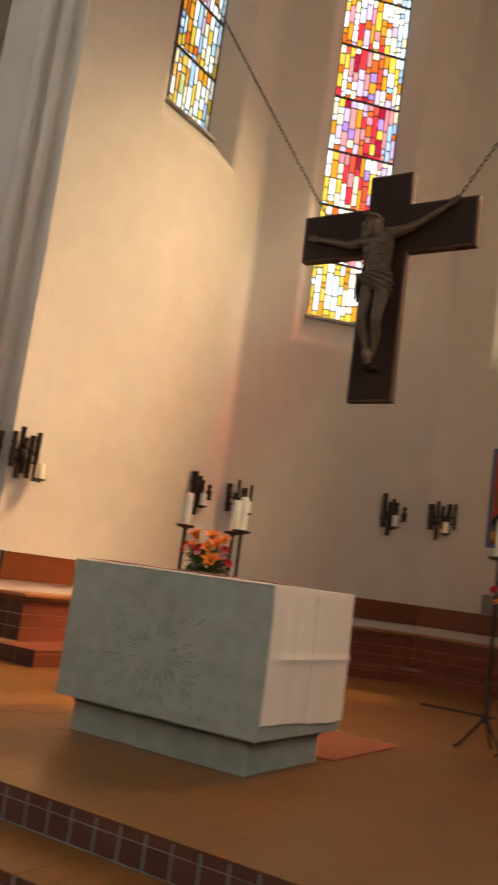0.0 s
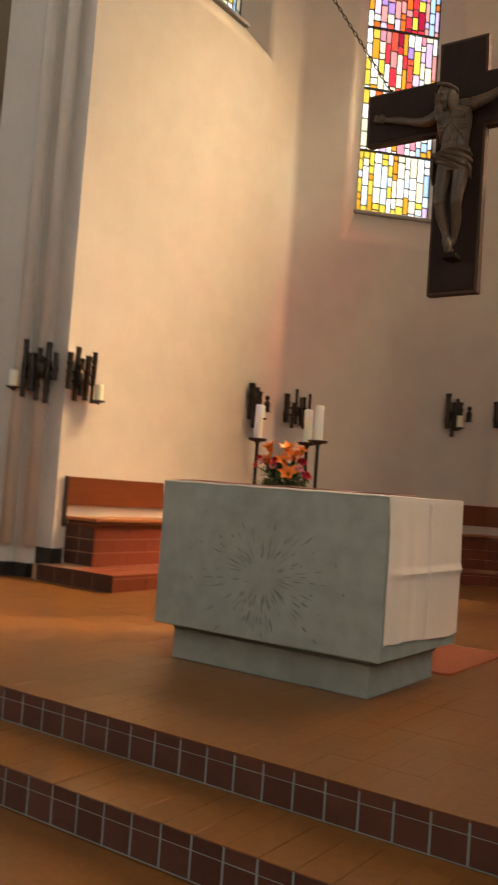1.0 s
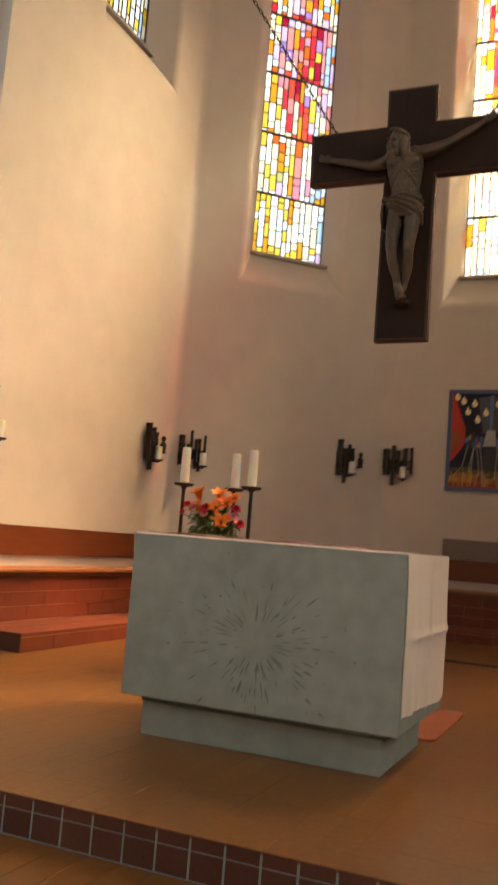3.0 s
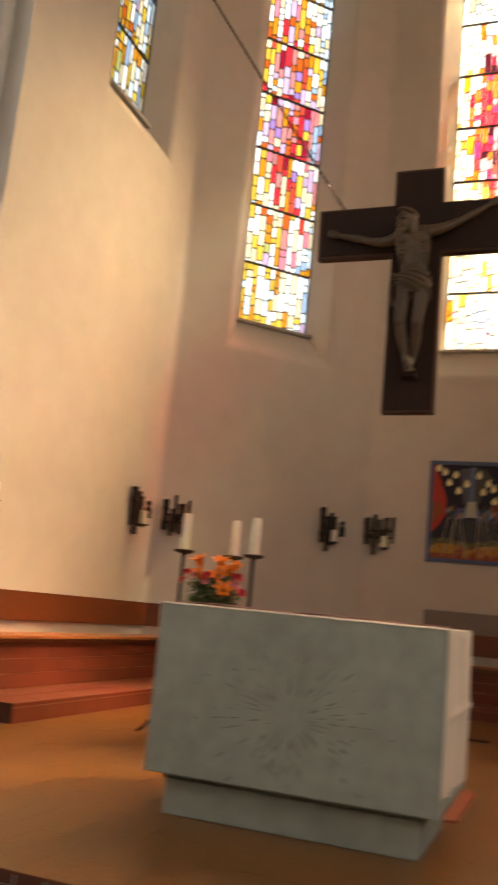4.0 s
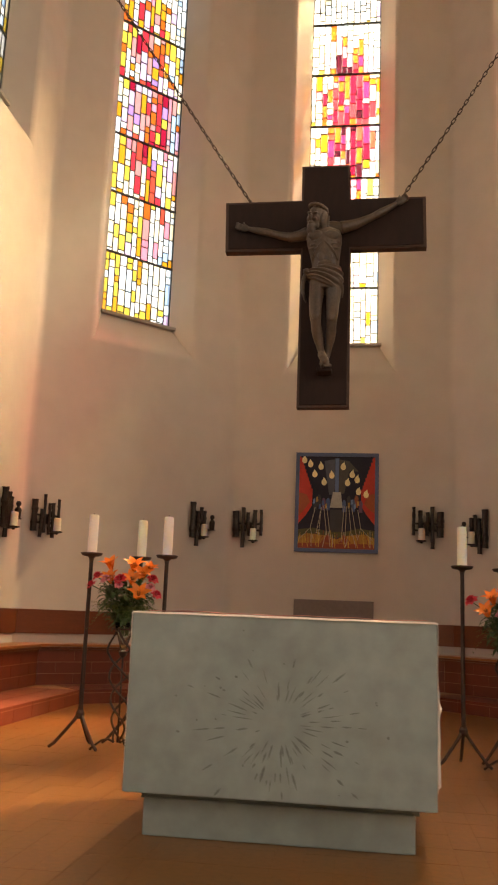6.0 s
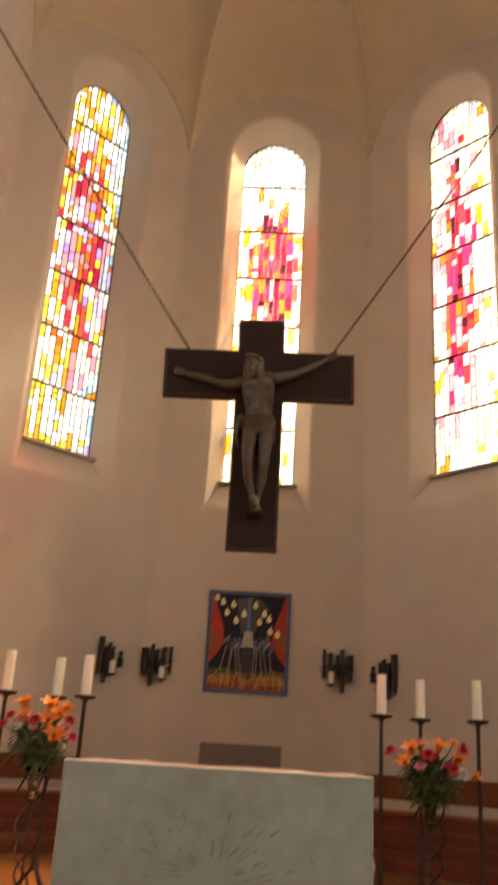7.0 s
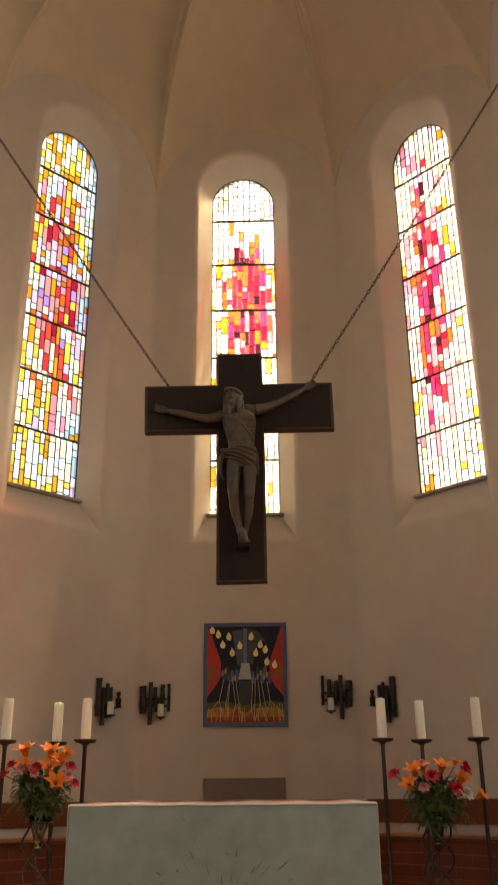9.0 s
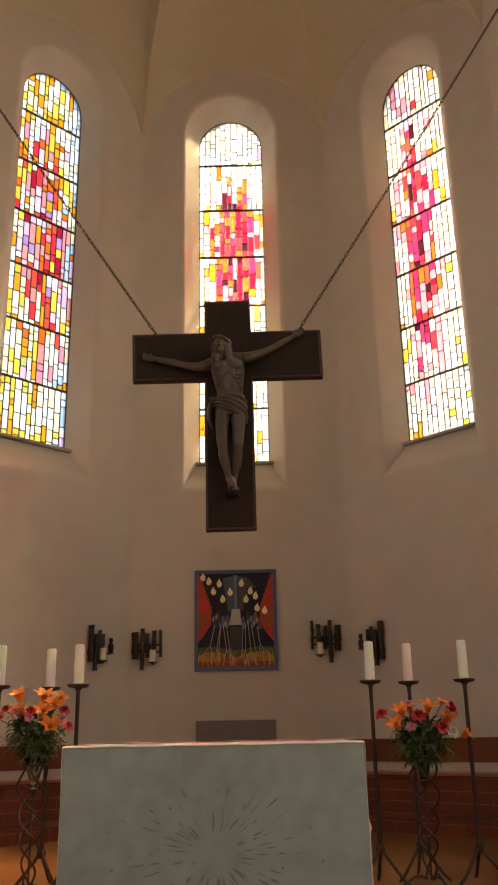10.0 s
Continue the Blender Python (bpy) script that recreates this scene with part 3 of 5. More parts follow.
def altar_cloth():
    """A linen cloth over the altar's top that hangs down both ends, with pressed folds and soft waves."""
    bm = bmesh.new()
    path = [(-0.7320, 0.275), (-0.7315, 0.36), (-0.7312, 0.45), (-0.731, 0.6), (-0.731, 0.75), (-0.731, 0.88), (-0.7305, 0.97), (-0.7285, 1.001), (-0.715, 1.0035)]
    path += [(-0.6 + 0.1 * i, 1.0035) for i in range(13)]
    path += [(0.672, 1.0035), (0.6838, 1.001)] + [(0.6858, 0.985 - 0.71 * i / 60) for i in range(61)]
    ny = 88
    grid = []
    for x, z in path:
        row = []
        for j in range(ny + 1):
            y = -0.0025 + (0.974 + 0.0025) * j / ny
            y += 0.026 * (1 - j / ny) * min(1.0, 6 * max(0.0, 0.99 - z))
            dx = dz = 0.0
            if z < 0.98:
                low = (1.0 - z)
                ripple = math.exp(-((y - 0.14) / 0.07) ** 2) + 0.6 * math.exp(-((y - 0.30) / 0.05) ** 2) + 0.5 * math.exp(-((y - 0.80) / 0.10) ** 2)
                dx = low * 0.026 * ripple + 0.008 * (1 - abs(y - 0.5) / 0.5) * min(1.0, 3 * low) + 0.004 * max(0.0, 1 - abs(z - 0.62) / 0.20) + 0.006 * low * math.sin(7 * y + 2)
                dx += 0.011 * max(0.0, 1 - abs(y - 0.5) / 0.026) + 0.010 * max(0.0, 1 - abs(z - 0.62) / 0.030)
                q = max(0.0, min(1.0, y / 0.16))
                dx *= (1 if x > 0 else -1.1) * q * q * (3 - 2 * q)
                if z < 0.34:
                    dz = 0.010 * math.sin(5.5 * y + 0.6) - 0.010 * y
            else:
                dz = 0.0012 * math.sin(23 * x + 5 * y) + 0.0012
            if j == 0:
                dz -= 0.007
                y -= 0.001
            row.append(bm.verts.new((x + dx, y, z + dz)))
        grid.append(row)
    for a, b in zip(grid, grid[1:]):
        for j in range(ny):
            bm.faces.new((a[j], a[j + 1], b[j + 1], b[j]))
    ob = link_mesh("altar_cloth", bm, LINEN, smooth=True)
    s = ob.modifiers.new("thick", "SOLIDIFY")
    s.thickness, s.offset = 0.0025, 0.0
    es = ob.modifiers.new("crisp", "EDGE_SPLIT")
    es.split_angle = radians(32)
    return tagged(ob, "white linen altar cloth with pressed folds hanging over both ends", "cloth")


altar_cloth()
bm = bmesh.new()
for j in range(40):
    x0 = -0.66 + 1.30 * j / 40
    x1 = x0 + 1.30 / 40
    za, zb = (1.0095 + 0.004 * (1 + math.sin(17 * x) * math.cos(7 * x)) for x in (x0, x1))
    vs = [bm.verts.new(p) for p in ((x0, 0.02, za), (x1, 0.02, zb), (x1, 0.42, zb), (x0, 0.42, za))]
    bm.faces.new(vs)
bmesh.ops.remove_doubles(bm, verts=bm.verts, dist=0.0005)
run = link_mesh("altar_runner", bm, PINK, smooth=True)
sd = run.modifiers.new("thick", "SOLIDIFY")
sd.thickness = 0.003
tagged(run, "slightly rumpled pinkish red runner lying on the altar cloth", "cloth")

# ---- crucifix on chains ----
cross = thing("crucifix", Matrix.Translation((0.0, 2.24, 0)), "large dark wooden crucifix with a carved figure, hung on chains", "crucifix")
bm = bmesh.new()
out = [(-0.182, 2.54), (0.210, 2.545), (0.205, 3.80), (0.778, 3.805), (0.772, 4.222), (0.198, 4.218), (0.19, 4.508), (-0.188, 4.505), (-0.184, 4.214), (-0.788, 4.21), (-0.776, 3.795), (-0.182, 3.797)]
flat_poly(bm, [(x, 0.085, z) for x, z in out], 0.085)
bm.faces.new([bm.verts.new((x, 0.085, z)) for x, z in out])
bmesh.ops.remove_doubles(bm, verts=bm.verts, dist=0.001)
bmesh.ops.bevel(bm, geom=[e for e in bm.edges if all(v.co.y < 0.01 for v in e.verts)], offset=0.008, segments=2, affect="EDGES")
part("beam", bm, CROSSEDGE, cross, "brown wooden side edges")
bm = bmesh.new()
flat_poly(bm, [(x, -0.0005, z) for x, z in [(0.014 + (x - 0.014) * (0.97 if abs(x) > 0.5 else 0.90), z + (0.018 if z < 3.5 else 0.018 if 3.7 < z < 3.9 else -0.018)) for x, z in out]], 0.006)
bmesh.ops.bevel(bm, geom=[e for e in bm.edges if all(v.co.y < -0.005 for v in e.verts)], offset=0.005, segments=1, affect="EDGES")
part("face_board", bm, CROSSWOOD, cross, "nearly black front boards")


def carved_figure():
    """The carved figure as one fused mesh: lofted body and legs, tapered arms, bowed head and a draped cloth."""
    bm = bmesh.new()

    def limb(pts, radii, sides=12):
        tube(bm, pts, radii, sides=sides)

    def ball(c, r, m=Matrix.Identity(4)):
        bmesh.ops.create_uvsphere(bm, u_segments=14, v_segments=10, radius=1.0, matrix=m @ Matrix.Translation(c) @ Matrix.Diagonal((*r, 1)))

    def loft(rings, sides=24):
        """Level rings (x, y, z, half width, half depth), joined and capped."""
        made = []
        for x, y, z, rx, ry in rings:
            made.append([bm.verts.new((x + rx * math.cos(a), y + ry * math.sin(a), z)) for a in (2 * math.pi * q / sides for q in range(sides))])
        for a, b in zip(made, made[1:]):
            for q in range(sides):
                bm.faces.new((a[q], a[(q + 1) % sides], b[(q + 1) % sides], b[q]))
        bm.faces.new(made[0])
        bm.faces.new(made[-1])

    # head bowed and turned to one side: skull, face, brow, nose, beard, hair and a plaited wreath
    h = Matrix.Translation((-0.052, -0.160, 3.988)) @ pose(0, 0, 0, 7, 11, -26)
    ball((0, 0.012, 0.022), (0.064, 0.078, 0.084), h)
    ball((0, -0.030, -0.028), (0.050, 0.050, 0.068), h)
    ball((0, -0.086, -0.016), (0.010, 0.018, 0.027), h)
    for w in (-1, 1):
        ball((w * 0.026, -0.070, 0.018), (0.022, 0.016, 0.008), h)
        ball((w * 0.028, -0.066, -0.030), (0.016, 0.016, 0.016), h)
        ball((w * 0.060, 0.012, -0.020), (0.020, 0.046, 0.074), h)
    ball((0, -0.070, -0.054), (0.024, 0.020, 0.009), h)
    for x, y, z, r in ((0, -0.058, -0.086, 0.034), (-0.014, -0.062, -0.112, 0.022), (0.014, -0.062, -0.112, 0.022), (-0.030, -0.040, -0.072, 0.022), (0.030, -0.040, -0.072, 0.022)):
        ball((x, y, z), (r, 0.9 * r, 1.15 * r), h)
    for x, y in ((0.062, 0.022), (0.070, 0.042), (0.056, 0.058), (-0.064, 0.030)):
        limb([h @ Vector((x, y, 0.02)), h @ Vector((1.12 * x, y - 0.004, -0.065)), h @ Vector((1.05 * x + 0.010, y - 0.014, -0.130 if x > 0 else -0.095))], [0.014, 0.013, 0.007], 8)
    for strand in range(3):
        ring = []
        for i in range(37):
            a = 2 * math.pi * i / 36
            wave = 6 * a + 2.1 * strand
            ring.append(h @ Vector(((0.066 + 0.009 * math.cos(wave)) * math.cos(a), 0.012 + (0.078 + 0.009 * math.cos(wave)) * math.sin(a), 0.066 + 0.011 * math.sin(wave) - 0.022 * math.sin(a))))
        tube(bm, ring, 0.0056, sides=6, caps=False)
    # neck and trunk
    limb([(-0.040, -0.135, 3.93), (-0.010, -0.105, 3.86)], [0.042, 0.052])
    loft([(-0.002, -0.095, 3.925, 0.070, 0.050), (0.002, -0.100, 3.895, 0.124, 0.072), (0.003, -0.104, 3.850, 0.136, 0.092), (0.006, -0.108, 3.79, 0.132, 0.100), (0.012, -0.108, 3.72, 0.118, 0.094),
          (0.018, -0.104, 3.64, 0.104, 0.082), (0.020, -0.102, 3.58, 0.106, 0.084), (0.016, -0.100, 3.50, 0.116, 0.094), (0.012, -0.098, 3.42, 0.110, 0.086)])
    limb([(-0.128, -0.092, 3.885), (-0.06, -0.098, 3.925), (0.0, -0.10, 3.930), (0.07, -0.098, 3.945), (0.138, -0.092, 3.925)], [0.046, 0.040, 0.040, 0.040, 0.046])
    for w in (-1, 1):
        ball((0.004 + w * 0.060, -0.186, 3.832), (0.060, 0.026, 0.040))
        limb([(0.010, -0.206, 3.782), (0.010 + w * 0.040, -0.204, 3.742), (0.014 + w * 0.078, -0.180, 3.690), (0.016 + w * 0.100, -0.145, 3.645)], [0.005, 0.007, 0.007, 0.004], 8)
        for i in range(3):
            z = 3.785 - 0.030 * i
            limb([(0.008 + w * 0.060, -0.200, z - 0.004), (0.010 + w * 0.098, -0.172, z + 0.006), (0.010 + w * 0.124, -0.125, z + 0.024)], [0.003, 0.0062, 0.003], 7)
        ball((0.018 + w * 0.030, -0.186, 3.665), (0.026, 0.012, 0.040))
    ball((0.018, -0.184, 3.600), (0.062, 0.016, 0.034))
    # arms with shoulders, elbows and open palms
    arms = ((((-0.122, -0.100, 3.892), (-0.180, -0.094, 3.872), (-0.250, -0.080, 3.868), (-0.330, -0.066, 3.888), (-0.385, -0.058, 3.908), (-0.450, -0.052, 3.928), (-0.520, -0.046, 3.945), (-0.590, -0.040, 3.964)), -1),
            (((0.132, -0.100, 3.930), (0.185, -0.094, 3.942), (0.245, -0.080, 3.966), (0.320, -0.066, 4.004), (0.372, -0.058, 4.034), (0.425, -0.052, 4.066), (0.480, -0.046, 4.100), (0.545, -0.040, 4.144)), 1))
    for pts, w in arms:
        limb(pts, [0.050, 0.044, 0.038, 0.031, 0.028, 0.031, 0.026, 0.018])
        e, way = Vector(pts[-1]), (Vector(pts[-1]) - Vector(pts[-3])).normalized()
        up = Vector((0, 1, 0)).cross(way) * -w
        palm = e + way * 0.035
        ball(palm, (0.036, 0.016, 0.030))
        for i in range(4):
            o = up * (0.020 - 0.013 * i)
            limb([palm + o + way * 0.018, palm + o * 1.15 + way * 0.052 + Vector((0, -0.010, 0)), palm + o * 1.1 + way * 0.066 + Vector((0, -0.032, 0))], [0.010, 0.009, 0.006], 6)
        limb([palm + up * 0.020, palm + up * 0.040 + way * 0.020 + Vector((0, -0.016, 0))], [0.010, 0.007], 6)
    # legs: bent knees forward, one foot laid over the other
    loft([(-0.036, -0.105, 3.50, 0.062, 0.080), (-0.042, -0.118, 3.42, 0.058, 0.074), (-0.046, -0.140, 3.33, 0.052, 0.064), (-0.046, -0.164, 3.25, 0.046, 0.055), (-0.044, -0.178, 3.19, 0.043, 0.050), (-0.040, -0.170, 3.15, 0.037, 0.043),
          (-0.034, -0.148, 3.09, 0.040, 0.048), (-0.022, -0.128, 3.03, 0.036, 0.043), (-0.008, -0.118, 2.975, 0.028, 0.033), (0.002, -0.118, 2.935, 0.025, 0.029), (0.008, -0.122, 2.90, 0.027, 0.030)], 16)
    loft([(0.078, -0.105, 3.50, 0.062, 0.080), (0.082, -0.116, 3.42, 0.058, 0.072), (0.082, -0.132, 3.33, 0.052, 0.062), (0.080, -0.152, 3.25, 0.046, 0.053), (0.078, -0.162, 3.185, 0.042, 0.048), (0.076, -0.152, 3.145, 0.036, 0.042),
          (0.072, -0.126, 3.09, 0.039, 0.046), (0.064, -0.104, 3.03, 0.035, 0.040), (0.054, -0.090, 2.975, 0.027, 0.031), (0.046, -0.086, 2.935, 0.025, 0.027), (0.038, -0.086, 2.90, 0.026, 0.028)], 16)
    ball((-0.045, -0.218, 3.185), (0.026, 0.012, 0.030))
    ball((0.079, -0.200, 3.180), (0.026, 0.012, 0.030))
    limb([(0.002, -0.120, 2.925), (0.018, -0.150, 2.885), (0.040, -0.166, 2.845), (0.052, -0.170, 2.818)], [0.030, 0.031, 0.029, 0.016], 10)
    limb([(0.038, -0.085, 2.925), (0.026, -0.108, 2.885), (0.016, -0.122, 2.845), (0.012, -0.128, 2.818)], [0.028, 0.029, 0.027, 0.015], 10)
    for i in range(5):
        ball((0.034 + 0.0105 * i, -0.178 + 0.003 * i, 2.812 + 0.002 * i), (0.007, 0.012, 0.012))
    # cloth: deep slanting folds round the hips, lower on one side, with a knot and a hanging end
    made, n = [], 72
    for i in range(25):
        v = i / 24
        row = []
        for q in range(n):
            a = 2 * math.pi * q / n
            side = math.cos(a)
            drop = 0.142 + 0.066 * side
            fold = 0.010 * math.sin(25 * v - 4.2 * side + 0.5 * math.sin(2 * a)) + 0.004 * math.sin(47 * v - 7 * side + 2)
            swell = 0.012 + 0.016 * math.sin(math.pi * v) + fold * min(1.0, 5 * v, 6 * (1 - v))
            row.append(bm.verts.new((0.014 + (0.112 + swell) * side, -0.104 + (0.092 + swell) * math.sin(a), 3.590 + 0.012 * side - drop * v)))
        made.append(row)
    for a, b in zip(made, made[1:]):
        for q in range(n):
            bm.faces.new((a[q], a[(q + 1) % n], b[(q + 1) % n], b[q]))
    bm.faces.new(made[0])
    bm.faces.new(made[-1])
    for i in range(5):
        limb([(-0.100, -0.150 + 0.012 * i, 3.575), (-0.138 - 0.003 * i, -0.135 + 0.018 * i, 3.52), (-0.146 - 0.004 * i, -0.120 + 0.018 * i, 3.44), (-0.138 + 0.004 * i, -0.110 + 0.016 * i, 3.345 + 0.014 * (i % 3))], [0.018, 0.016, 0.013, 0.006], 8)
        limb([(0.090, -0.190 + 0.010 * i, 3.52 - 0.012 * i), (0.135 + 0.004 * i, -0.165 + 0.014 * i, 3.475 - 0.012 * i), (0.146, -0.125 + 0.012 * i, 3.43 - 0.014 * i)], [0.010, 0.014, 0.008], 8)
    ball((-0.122, -0.150, 3.560), (0.026, 0.026, 0.022))
    ob = part("figure", bm, FIGURE, cross, "carved brown wooden figure with a draped cloth", smooth=True)
    rm = ob.modifiers.new("fuse", "REMESH")
    rm.mode, rm.voxel_size, rm.use_smooth_shade = "VOXEL", 0.0046, True
    sm = ob.modifiers.new("soften", "SMOOTH")
    sm.iterations, sm.factor = 1, 0.5
    bm = bmesh.new()
    box(bm, -0.030, 0.078, -0.115, 0.0, 2.790, 2.822, bevel=0.006)
    part("foot_rest", bm, CROSSWOOD, cross, "dark wooden foot rest")




carved_figure()


def chain(start, end, label):
    """Open iron links along a slightly sagging line, each turned a quarter against the last."""
    bm = bmesh.new()
    start, end = Vector(start), Vector(end)
    n = int((end - start).length / 0.050)
    for i in range(n):
        s = (i + 0.5) / n
        p = start.lerp(end, s) - Vector((0, 0, 0.16 * s * (1 - s)))
        m = Matrix.Translation(p) @ (end - start).to_track_quat("Z", "Y").to_matrix().to_4x4() @ pose(0, 0, 0, 0, 0, 90 * (i % 2) + 20)
        loop = [m @ Vector((0.011 * math.cos(a), 0, 0.020 * math.sin(a) + (0.012 if math.sin(a) > 0 else -0.012))) for a in (2 * math.pi * j / 10 for j in range(10))]
        tube(bm, loop + loop[:1], 0.0042, sides=5, caps=False)
    ob = link_mesh("chain", bm, IRON, smooth=True)
    hook = bmesh.new()
    way = Vector((1, 0, 0)) if end.x > 0 else Vector((-1, 0, 0))
    tube(hook, [end, end + way * 0.08], 0.018, sides=8)
    part("wall_hook", hook, IRON, ob)
    eye = bmesh.new()
    tube(eye, [start + Vector((0, 0.02, -0.06)), start + Vector((0, 0.02, 0.015))], 0.012, sides=8)
    part("eye_bolt", eye, IRON, ob)
    return tagged(ob, label, "chain", "chains of the crucifix")


chain((-0.60, 2.265, 4.23), (XC - A + 0.02, 2.24, 9.07), "dark iron link chain holding the crucifix arm")
chain((0.60, 2.265, 4.24), (XC + A - 0.02, 2.70, 9.37), "dark iron link chain holding the crucifix arm")


# ---- platform and benches along the choir walls ----
def run_prism(bm, k, d0, d1, z0, z1, front, bevel=0.0, gap=0.0):
    """A mitred bar along wall k between d0 and d1 metres in front of it; front: y at which the side walls' bars end."""
    quad = []
    for d in (d0, d1):
        h = (A - d) * T8 - gap
        u0, u1 = -h, h
        if k == -2:
            u0 = front - YC
        if k == 2:
            u1 = YC - front
        quad.append((u0, u1, d))
    vs = []
    for z in (z0, z1):
        for (u0, u1, d) in quad:
            vs += [bm.verts.new(on_wall(k, u0, -d, z)), bm.verts.new(on_wall(k, u1, -d, z))]
    a0, a1, b0, b1, c0, c1, e0, e1 = vs
    fs = [bm.faces.new(f) for f in ((a0, a1, b1, b0), (c0, e0, e1, c1), (a0, c0, c1, a1), (b0, b1, e1, e0), (a0, b0, e0, c0), (a1, c1, e1, b1))]
    if bevel:
        bmesh.ops.bevel(bm, geom=list({e for f in fs for e in f.edges}), offset=bevel, segments=2, affect="EDGES")


def run_span(k, d, front):
    h = (A - d) * T8
    return (front - YC if k == -2 else -h), (YC - front if k == 2 else h)


PLAT_D, PLAT_Y, BASE_D, BENCH_Y = 0.965, 1.765, 0.385, 2.09
for k in range(-2, 3):
    bm = bmesh.new()
    run_prism(bm, k, -0.05, PLAT_D - 0.003, -0.05, 0.147, PLAT_Y + 0.003)
    plat = tagged(link_mesh("platform", bm, BRICK_JOINT), "low red-tiled platform along the choir wall", "platform", "platform along the walls", kind="structure")
    u0, u1 = run_span(k, PLAT_D, PLAT_Y)
    n = max(1, round((u1 - u0) / 0.46))
    w = (u1 - u0) / n
    for i in range(n):
        bm = bmesh.new()
        a, b = u0 + i * w + 0.0022, u0 + (i + 1) * w - 0.0022
        box(bm, a, b, 0, 0.012, 0.004, 0.116)
        ob = part("tile", bm, BRICK, plat)
        ob.matrix_world = wall_pose(k, 0, -PLAT_D, 0)
        for j in range(2):
            bm = bmesh.new()
            box(bm, a, b, 0.001 + 0.29 * j, 0.282 + 0.29 * j, 0.12, 0.150)
            ob = part("tile", bm, BRICK, plat)
            ob.matrix_world = wall_pose(k, 0, -PLAT_D, 0)
    if abs(k) == 2:
        for i in range(4):
            bm = bmesh.new()
            y0 = 0.004 + 0.24 * i
            x0 = XC + (-A if k < 0 else A - 0.97) + y0
            box(bm, x0, x0 + 0.232, PLAT_Y, PLAT_Y + 0.012, 0.004, 0.150)
            part("tile", bm, CLINKER, plat)

ends = []
BENCH_LABEL = "built-in bench with red brick base, brown wooden seat and back board"
for k in range(-2, 3):
    bench = thing("wall_bench", Matrix.Identity(4), BENCH_LABEL, "bench", "benches round the choir")
    bm = bmesh.new()
    run_prism(bm, k, -0.02, BASE_D - 0.003, 0.152, 0.535, BENCH_Y + 0.003)
    base = part("base", bm, BRICK_JOINT, bench, "red brick base with pale joints")
    u0, u1 = run_span(k, BASE_D, BENCH_Y)
    n = max(1, round((u1 - u0) / 0.46))
    w = (u1 - u0) / n
    for c in range(3):
        for i in range(n + (c % 2)):
            a = u0 + (i - 0.5 * (c % 2)) * w
            a, b = max(a, u0) + 0.0022, min(a + w, u1) - 0.0022
            if b - a < 0.03:
                continue
            bm = bmesh.new()
            box(bm, a, b, 0, 0.02, 0.156 + 0.125 * c, 0.156 + 0.125 * c + 0.1205)
            ob = part("brick", bm, BRICK, base)
            ob.matrix_world = wall_pose(k, 0, -BASE_D, 0)
    if abs(k) == 2:
        for c in range(3):
            for i in range(2):
                bm = bmesh.new()
                x0 = XC + (-A + 0.004 + 0.19 * i if k < 0 else A - 0.382 + 0.19 * i)
                box(bm, x0, x0 + 0.182, BENCH_Y, BENCH_Y + 0.012, 0.158 + 0.125 * c, 0.275 + 0.125 * c)
                part("brick", bm, CLINKER, base)
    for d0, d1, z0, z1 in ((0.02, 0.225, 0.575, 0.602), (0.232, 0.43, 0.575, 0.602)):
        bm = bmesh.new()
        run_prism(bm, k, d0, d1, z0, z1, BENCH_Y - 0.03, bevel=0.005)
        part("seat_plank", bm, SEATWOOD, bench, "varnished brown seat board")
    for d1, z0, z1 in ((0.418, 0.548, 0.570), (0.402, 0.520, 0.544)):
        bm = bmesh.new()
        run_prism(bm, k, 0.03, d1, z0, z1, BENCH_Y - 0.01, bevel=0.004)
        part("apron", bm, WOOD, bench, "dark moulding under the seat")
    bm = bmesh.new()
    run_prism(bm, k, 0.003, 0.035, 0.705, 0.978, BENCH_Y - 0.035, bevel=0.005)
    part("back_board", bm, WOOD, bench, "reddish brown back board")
    if abs(k) == 2:
        ends.append(bench)

for bench, k in zip(ends, (-2, 2)):
    bm = bmesh.new()
    x0 = XC + (-A + 0.002 if k < 0 else A - 0.040)
    box(bm, x0, x0 + 0.038, BENCH_Y - 0.062, BENCH_Y - 0.037, 0.50, 0.982, bevel=0.004)
    part("end_board", bm, CROSSEDGE, bench, "dark upright board at the bench's end")

bm = bmesh.new()
box(bm, -0.63, 0.428, YC + A - 0.045, YC + A - 0.004, 0.981, 1.243, bevel=0.006)
tagged(link_mesh("seat_back", bm, BOARD), "grey-brown raised seat back on the end wall bench", "seat back")

bm = bmesh.new()
box(bm, -0.25, 0.50, 4.80, 4.90, 0.0, 0.012)
for i in range(14):
    box(bm, -0.24 + 0.053 * i, -0.215 + 0.053 * i, 4.81, 4.89, 0.012, 0.018)
tagged(link_mesh("floor_grille", bm, DARK), "narrow black floor grille set in the terracotta floor", "floor grille")

# rug behind the altar
bm = bmesh.new()
x0, x1, y0, y1, r = -0.66, 0.655, 1.0, 2.02, 0.06
pts = []
for cx, cy, a0 in ((x1 - r, y1 - r, 0), (x0 + r, y1 - r, 90), (x0 + r, y0 + r, 180), (x1 - r, y0 + r, 270)):
    pts += [(cx + r * math.cos(radians(a0 + 18 * i)), cy + r * math.sin(radians(a0 + 18 * i)), 0.001) for i in range(6)]
flat_poly(bm, pts, 0.012, Vector((0, 0, 1)))
tagged(link_mesh("rug", bm, RUG), "small red rug with rounded corners behind the altar", "rug")


